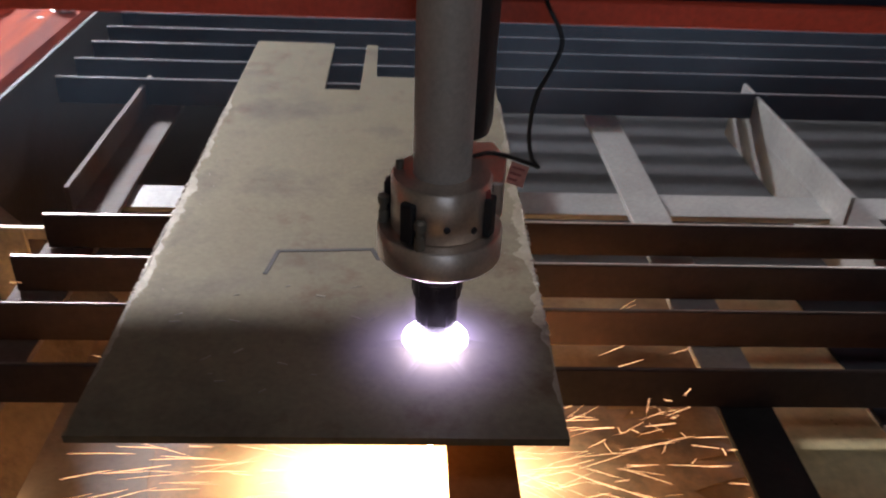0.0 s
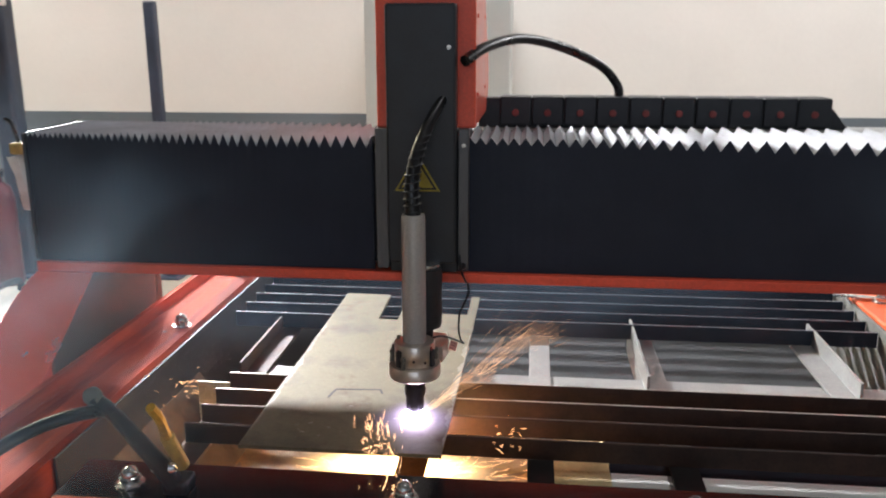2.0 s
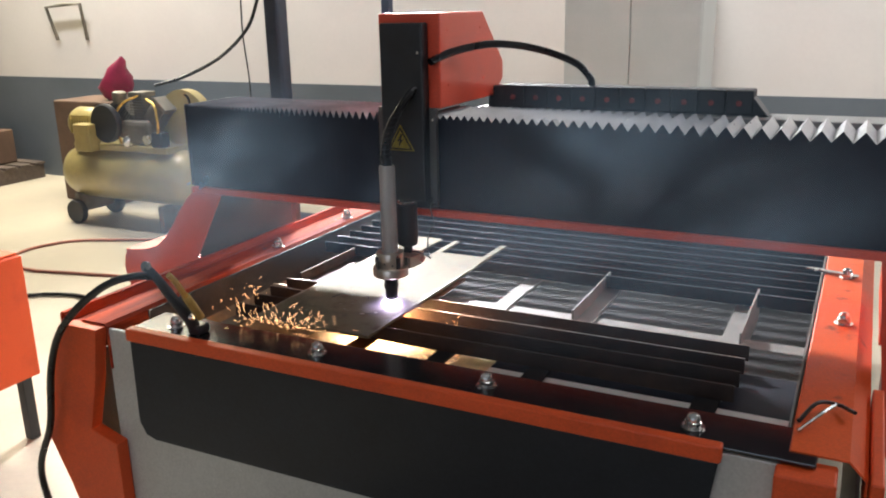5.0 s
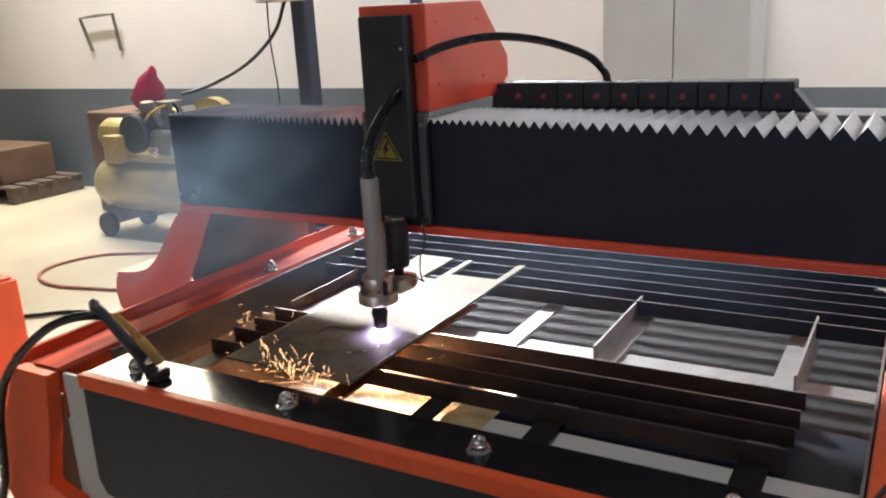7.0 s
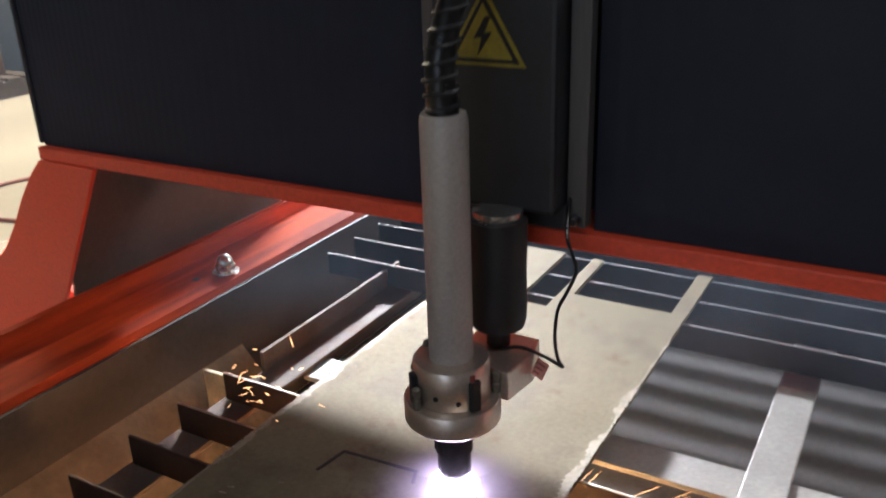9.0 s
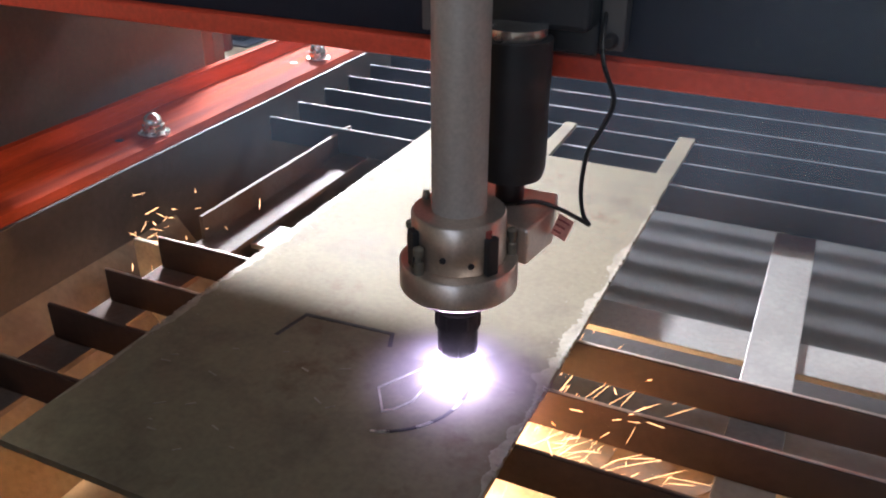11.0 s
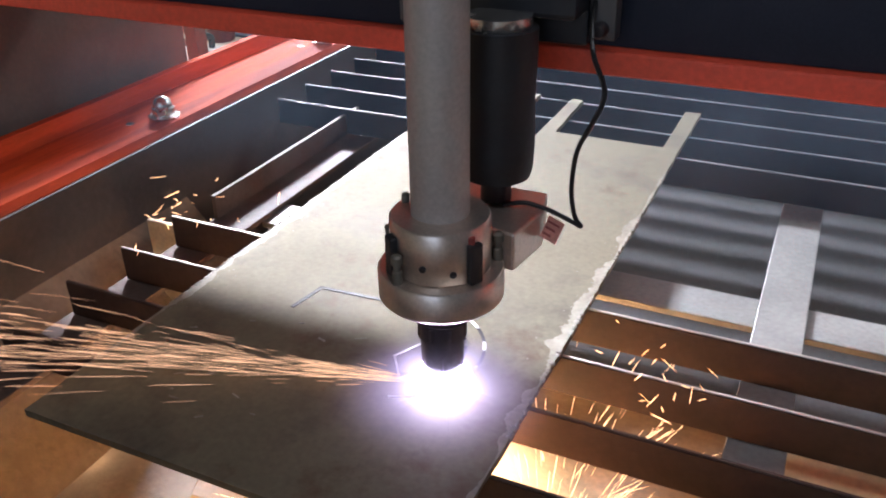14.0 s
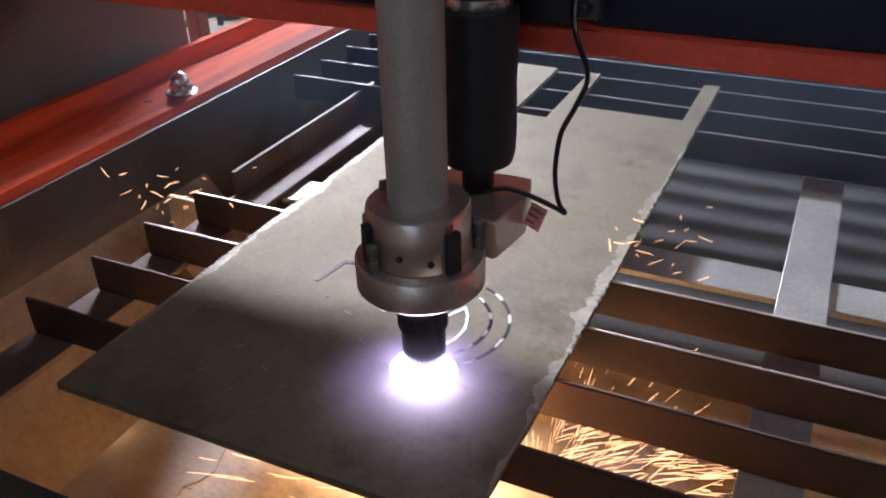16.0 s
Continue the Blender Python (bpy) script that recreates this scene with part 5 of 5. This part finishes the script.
def fan(rng):
    a, b = rng.gauss(0, 3.9), abs(rng.gauss(0, 2.6)) + 0.3
    way = Vector((math.cos(radians(a)) * math.cos(radians(b)), math.sin(radians(a)), math.sin(radians(b))))
    d = 0.015 + 0.33 * rng.random() ** 1.15
    return way * d, way + Vector((rng.gauss(0, 0.03), rng.gauss(0, 0.03), rng.gauss(0, 0.03))), rng.uniform(0.008, 0.075) * (0.4 + d * 2)


def radial(rng):
    a = rng.uniform(0, 2 * math.pi)
    d = 0.035 + 0.175 * rng.random() ** 1.1
    way = Vector((math.cos(a), math.sin(a), rng.uniform(-0.12, 0.1)))
    return Vector((math.cos(a) * d, math.sin(a) * d, rng.uniform(-0.165, -0.05))), way, rng.uniform(0.008, 0.048)


def fountain(rng):
    x = rng.gauss(0, 0.060)
    low = rng.random() < 0.55
    h = abs(rng.gauss(0, 0.006 if low else 0.022))
    y = rng.gauss(0, 0.014)
    rise = rng.uniform(-0.1, 0.5) if low else rng.uniform(0.5, 1.6)
    return Vector((x, y, h)), Vector((x * 5 + rng.gauss(0, 0.4), rng.gauss(0, 0.3), rise)), rng.uniform(0.003, 0.012 if low else 0.024)


def scatter(rng):
    p = Vector((rng.gauss(0, 0.022), rng.gauss(0, 0.022), abs(rng.gauss(0, 0.015))))
    return p, Vector((rng.gauss(0, 1), rng.gauss(0, 1), rng.gauss(0, 0.6))), rng.uniform(0.004, 0.013)


def spray(rng):
    d = rng.random()
    return Vector((0.008 + 0.125 * d, rng.uniform(-0.026, 0.026) + 0.010 * d, rng.uniform(-0.010, 0.010))), Vector((1.0, 0.55 - 0.75 * d + rng.gauss(0, 0.05), 0.35 + rng.gauss(0, 0.08))), rng.uniform(0.006, 0.022)


jet_sparks = tagged(part("spark_jet", streaks(340, 3, fan, thick=0.00012), M_SPARK), "orange spark jet thrown out of the cut", "sparks", kind="stuff")
tray_sparks = tagged(part("tray_sparks", streaks(650, 5, radial, thick=0.00019), M_SPARKHOT), "orange sparks spraying under the plate", "sparks", kind="stuff")
front_sparks = tagged(part("front_sparks", streaks(130, 8, fountain, thick=0.00026), M_SPARKHOT), "yellow sparks leaping at the table edge", "sparks", kind="stuff")
left_sparks = tagged(part("side_sparks", streaks(24, 11, scatter, thick=0.00024), M_SPARKHOT), "yellow sparks bouncing between the slats", "sparks", kind="stuff")
right_sparks = tagged(part("side_sparks", streaks(20, 13, scatter, thick=0.00022), M_SPARKHOT), "yellow sparks bouncing between the slats", "sparks", kind="stuff")

spray_sparks = tagged(part("spark_spray", streaks(150, 19, spray, thick=0.00022), M_SPARKHOT), "dense orange spark spray between the slats", "sparks", kind="stuff")


# ---- what moves ----
TORCH = [(0, -0.041, 0.198), (0.5, -0.036, 0.198), (1, -0.028, 0.203), (1.5, -0.021, 0.209), (2, -0.017, 0.213), (2.5, -0.012, 0.218), (3, -0.009, 0.230), (3.5, -0.006, 0.243), (4, -0.006, 0.255), (4.5, -0.007, 0.267),
         (5.5, -0.012, 0.285), (6.2, -0.020, 0.294), (7, -0.031, 0.300), (7.5, -0.037, 0.302), (8, -0.042, 0.302), (9.5, -0.044, 0.302), (10.2, -0.036, 0.297), (11, -0.024, 0.285), (12, -0.017, 0.267), (12.5, -0.017, 0.258), (13.5, -0.019, 0.243), (14.5, -0.024, 0.228), (15.2, -0.029, 0.218), (16, -0.038, 0.209)]


def torch_at(t):
    for (t0, x0, y0), (t1, x1, y1) in zip(TORCH, TORCH[1:]):
        if t <= t1:
            s = (t - t0) / (t1 - t0)
            return x0 + (x1 - x0) * s, y0 + (y1 - y0) * s
    return TORCH[-1][1:]


def motions():
    walk(gantry, [(t, pose(0, y - TY, 0)) for t, x, y in TORCH])
    walk(carriage, [(t, pose(x - TX, y - TY, 0)) for t, x, y in TORCH])
    drift = [(0, 0, 0), (4.5, 0.01, 0), (7.5, 0.02, 0), (12.5, 0.01, 0), (16, 0.01, 0)]
    rows = []
    for t, dx, dy in drift:
        x, y = torch_at(t)
        rows.append((t, pose(x - TX + dx, y - TY + dy, 0)))
    walk(slag, rows)
    # disc shifted so its glow shows through the slot from the camera
    rows = []
    for t, dx, dy in ((0, -0.022, -0.030), (0.5, -0.052, -0.015), (1, -0.050, 0.0), (2, -0.035, 0.018), (2.5, -0.030, 0.015), (4.5, -0.040, 0.0), (7.5, -0.04, 0.0), (10, -0.05, 0.04), (13, -0.06, 0.03), (16, -0.06, 0.03)):
        x, y = torch_at(t)
        rows.append((t, pose(x + dx, y + dy, 0.700)))
    walk(spray_disc, rows)
    # the jet lies along the plate or points down through it: seconds, heading, pitch
    jet = [(0, 66, 84), (0.6, 66, 84), (0.85, 66, 2), (1.5, 64, -1), (2.5, 60, -2), (3.5, 58, -1), (4.5, 54, 1), (4.9, 54, 84), (6.0, 120, 84), (7.95, 187, 84), (8.2, 187, 0), (8.5, 187, -1), (8.75, 186, 2), (8.95, 186, 84),
           (13.44, 198, 84), (13.6, 197, 3), (13.8, 196, -1), (14.2, 199, 0), (14.6, 197, -1), (15.1, 198, 0), (15.35, 197, 1), (15.5, 198, 84), (16, 198, 84)]
    rows = []
    for t, heading, pitch in jet:
        x, y = torch_at(t)
        rows.append((t, pose(x, y, 0.786 if pitch < 45 else 0.775, 0, pitch, heading)))
    walk(jet_sparks, rows)
    rng = random.Random(21)
    rows, turn = [], 0.0
    for k in range(65):
        t = k * 0.25
        x, y = torch_at(t)
        turn += rng.uniform(-50, 70)
        m = pose(x + max(0.0, min(t - 10, 3)) * 0.022, y, 0.775 + rng.uniform(-0.008, 0.008), 0, 0, turn)
        rows += [(max(t - 0.1, 0), m), (min(t + 0.115, 16), m)]
    walk(tray_sparks, rows)
    for ob, spots, seed in ((front_sparks, [(0, 0.0, 0.10, 0.62), (1.7, 0.0, 0.10, 0.62), (2.0, -0.03, 0.10, 0.775), (3.4, -0.14, 0.09, 0.775), (4.5, -0.15, 0.085, 0.78), (7.0, -0.085, 0.095, 0.78), (7.6, -0.09, 0.11, 0.78), (7.9, -0.1, 0.1, 0.62), (16, -0.1, 0.1, 0.62)], 31),
                            (left_sparks, [(0, -0.37, 0.22, 0.78), (2.4, -0.37, 0.25, 0.78), (4.6, -0.30, 0.2, 0.78), (8.0, -0.30, 0.26, 0.78), (9.3, -0.28, 0.36, 0.785), (12.5, -0.335, 0.345, 0.78), (16, -0.300, 0.325, 0.78)], 33),
                            (right_sparks, [(0, 0.09, 0.17, 0.74), (3, 0.12, 0.25, 0.76), (8.0, 0.10, 0.30, 0.74), (10, 0.08, 0.28, 0.775), (13, 0.10, 0.26, 0.76), (16, 0.07, 0.38, 0.785)], 35)):
        rng = random.Random(seed)
        rows, turn = [], 0.0
        for k in range(65):
            t = k * 0.25
            for a, b in zip(spots, spots[1:]):
                if a[0] <= t <= b[0]:
                    s = (t - a[0]) / (b[0] - a[0])
                    p = [a[i] + (b[i] - a[i]) * s for i in (1, 2, 3)]
            turn += rng.uniform(-40, 60)
            hop = rng.uniform(0, 0.012) if p[2] > 0.7 else 0
            m = pose(p[0] + rng.gauss(0, 0.012), p[1] + rng.gauss(0, 0.008), p[2] + hop, 0, 0, turn)
            rows += [(max(t - 0.1, 0), m), (min(t + 0.115, 16), m)]
        walk(ob, rows)
    walk(spray_sparks, [(0, pose(-0.10, 0.20, 0.625)), (15.2, pose(-0.16, 0.26, 0.625)), (15.55, pose(0.0, 0.285, 0.685)), (15.8, pose(0.006, 0.287, 0.690)), (16, pose(0.010, 0.290, 0.690))])
    # near ten seconds the left veil crosses close before the camera to lift darks
    for ob, home, turn, drift in ((left_smoke, (-0.40, 0.10, 1.03), 8, [(0, -1.1, 0, 0.05), (1.3, -0.50, 0, 0.02), (2.0, 0.0, -0.10, -0.06), (2.8, 0.03, -0.06, -0.04), (4.6, 0.10, -0.02, 0.03), (7.0, 0.15, 0.03, 0.05), (8.4, -0.40, 0.15, 0.15), (9.5, 0.0, 0.12, 0.05), (10.0, 0.40, 0.10, -0.09), (10.6, 0.55, 0.15, -0.06), (12.2, 1.3, 0.5, 0.3), (16, 1.6, 0.8, 0.5)]),
                                  (right_smoke, (0.42, 0.10, 1.04), -6, [(0, 1.3, 0, 0.05), (2.0, 0.55, 0, 0.02), (3.6, 0.10, 0, 0), (4.6, 0, -0.02, 0.02), (6.8, 0.85, 0, 0.10), (8.4, 1.2, 0.10, 0.15), (16, 1.8, 0.2, 0.3)])):
        walk(ob, [(t, pose(home[0] + dx, home[1] + dy, home[2] + dz, -45, 0, turn)) for t, dx, dy, dz in drift])
    for piece, t in KERF_PIECES:
        if t < 15.8:
            walk(piece, [(0, pose(0, 0, -0.0020)), (t - 0.1, pose(0, 0, -0.0020)), (t, pose(0, 0, 0)), (16, pose(0, 0, 0))])
        else:
            walk(piece, [(0, pose(0, 0, -0.0020)), (16, pose(0, 0, -0.0020))])


motions()
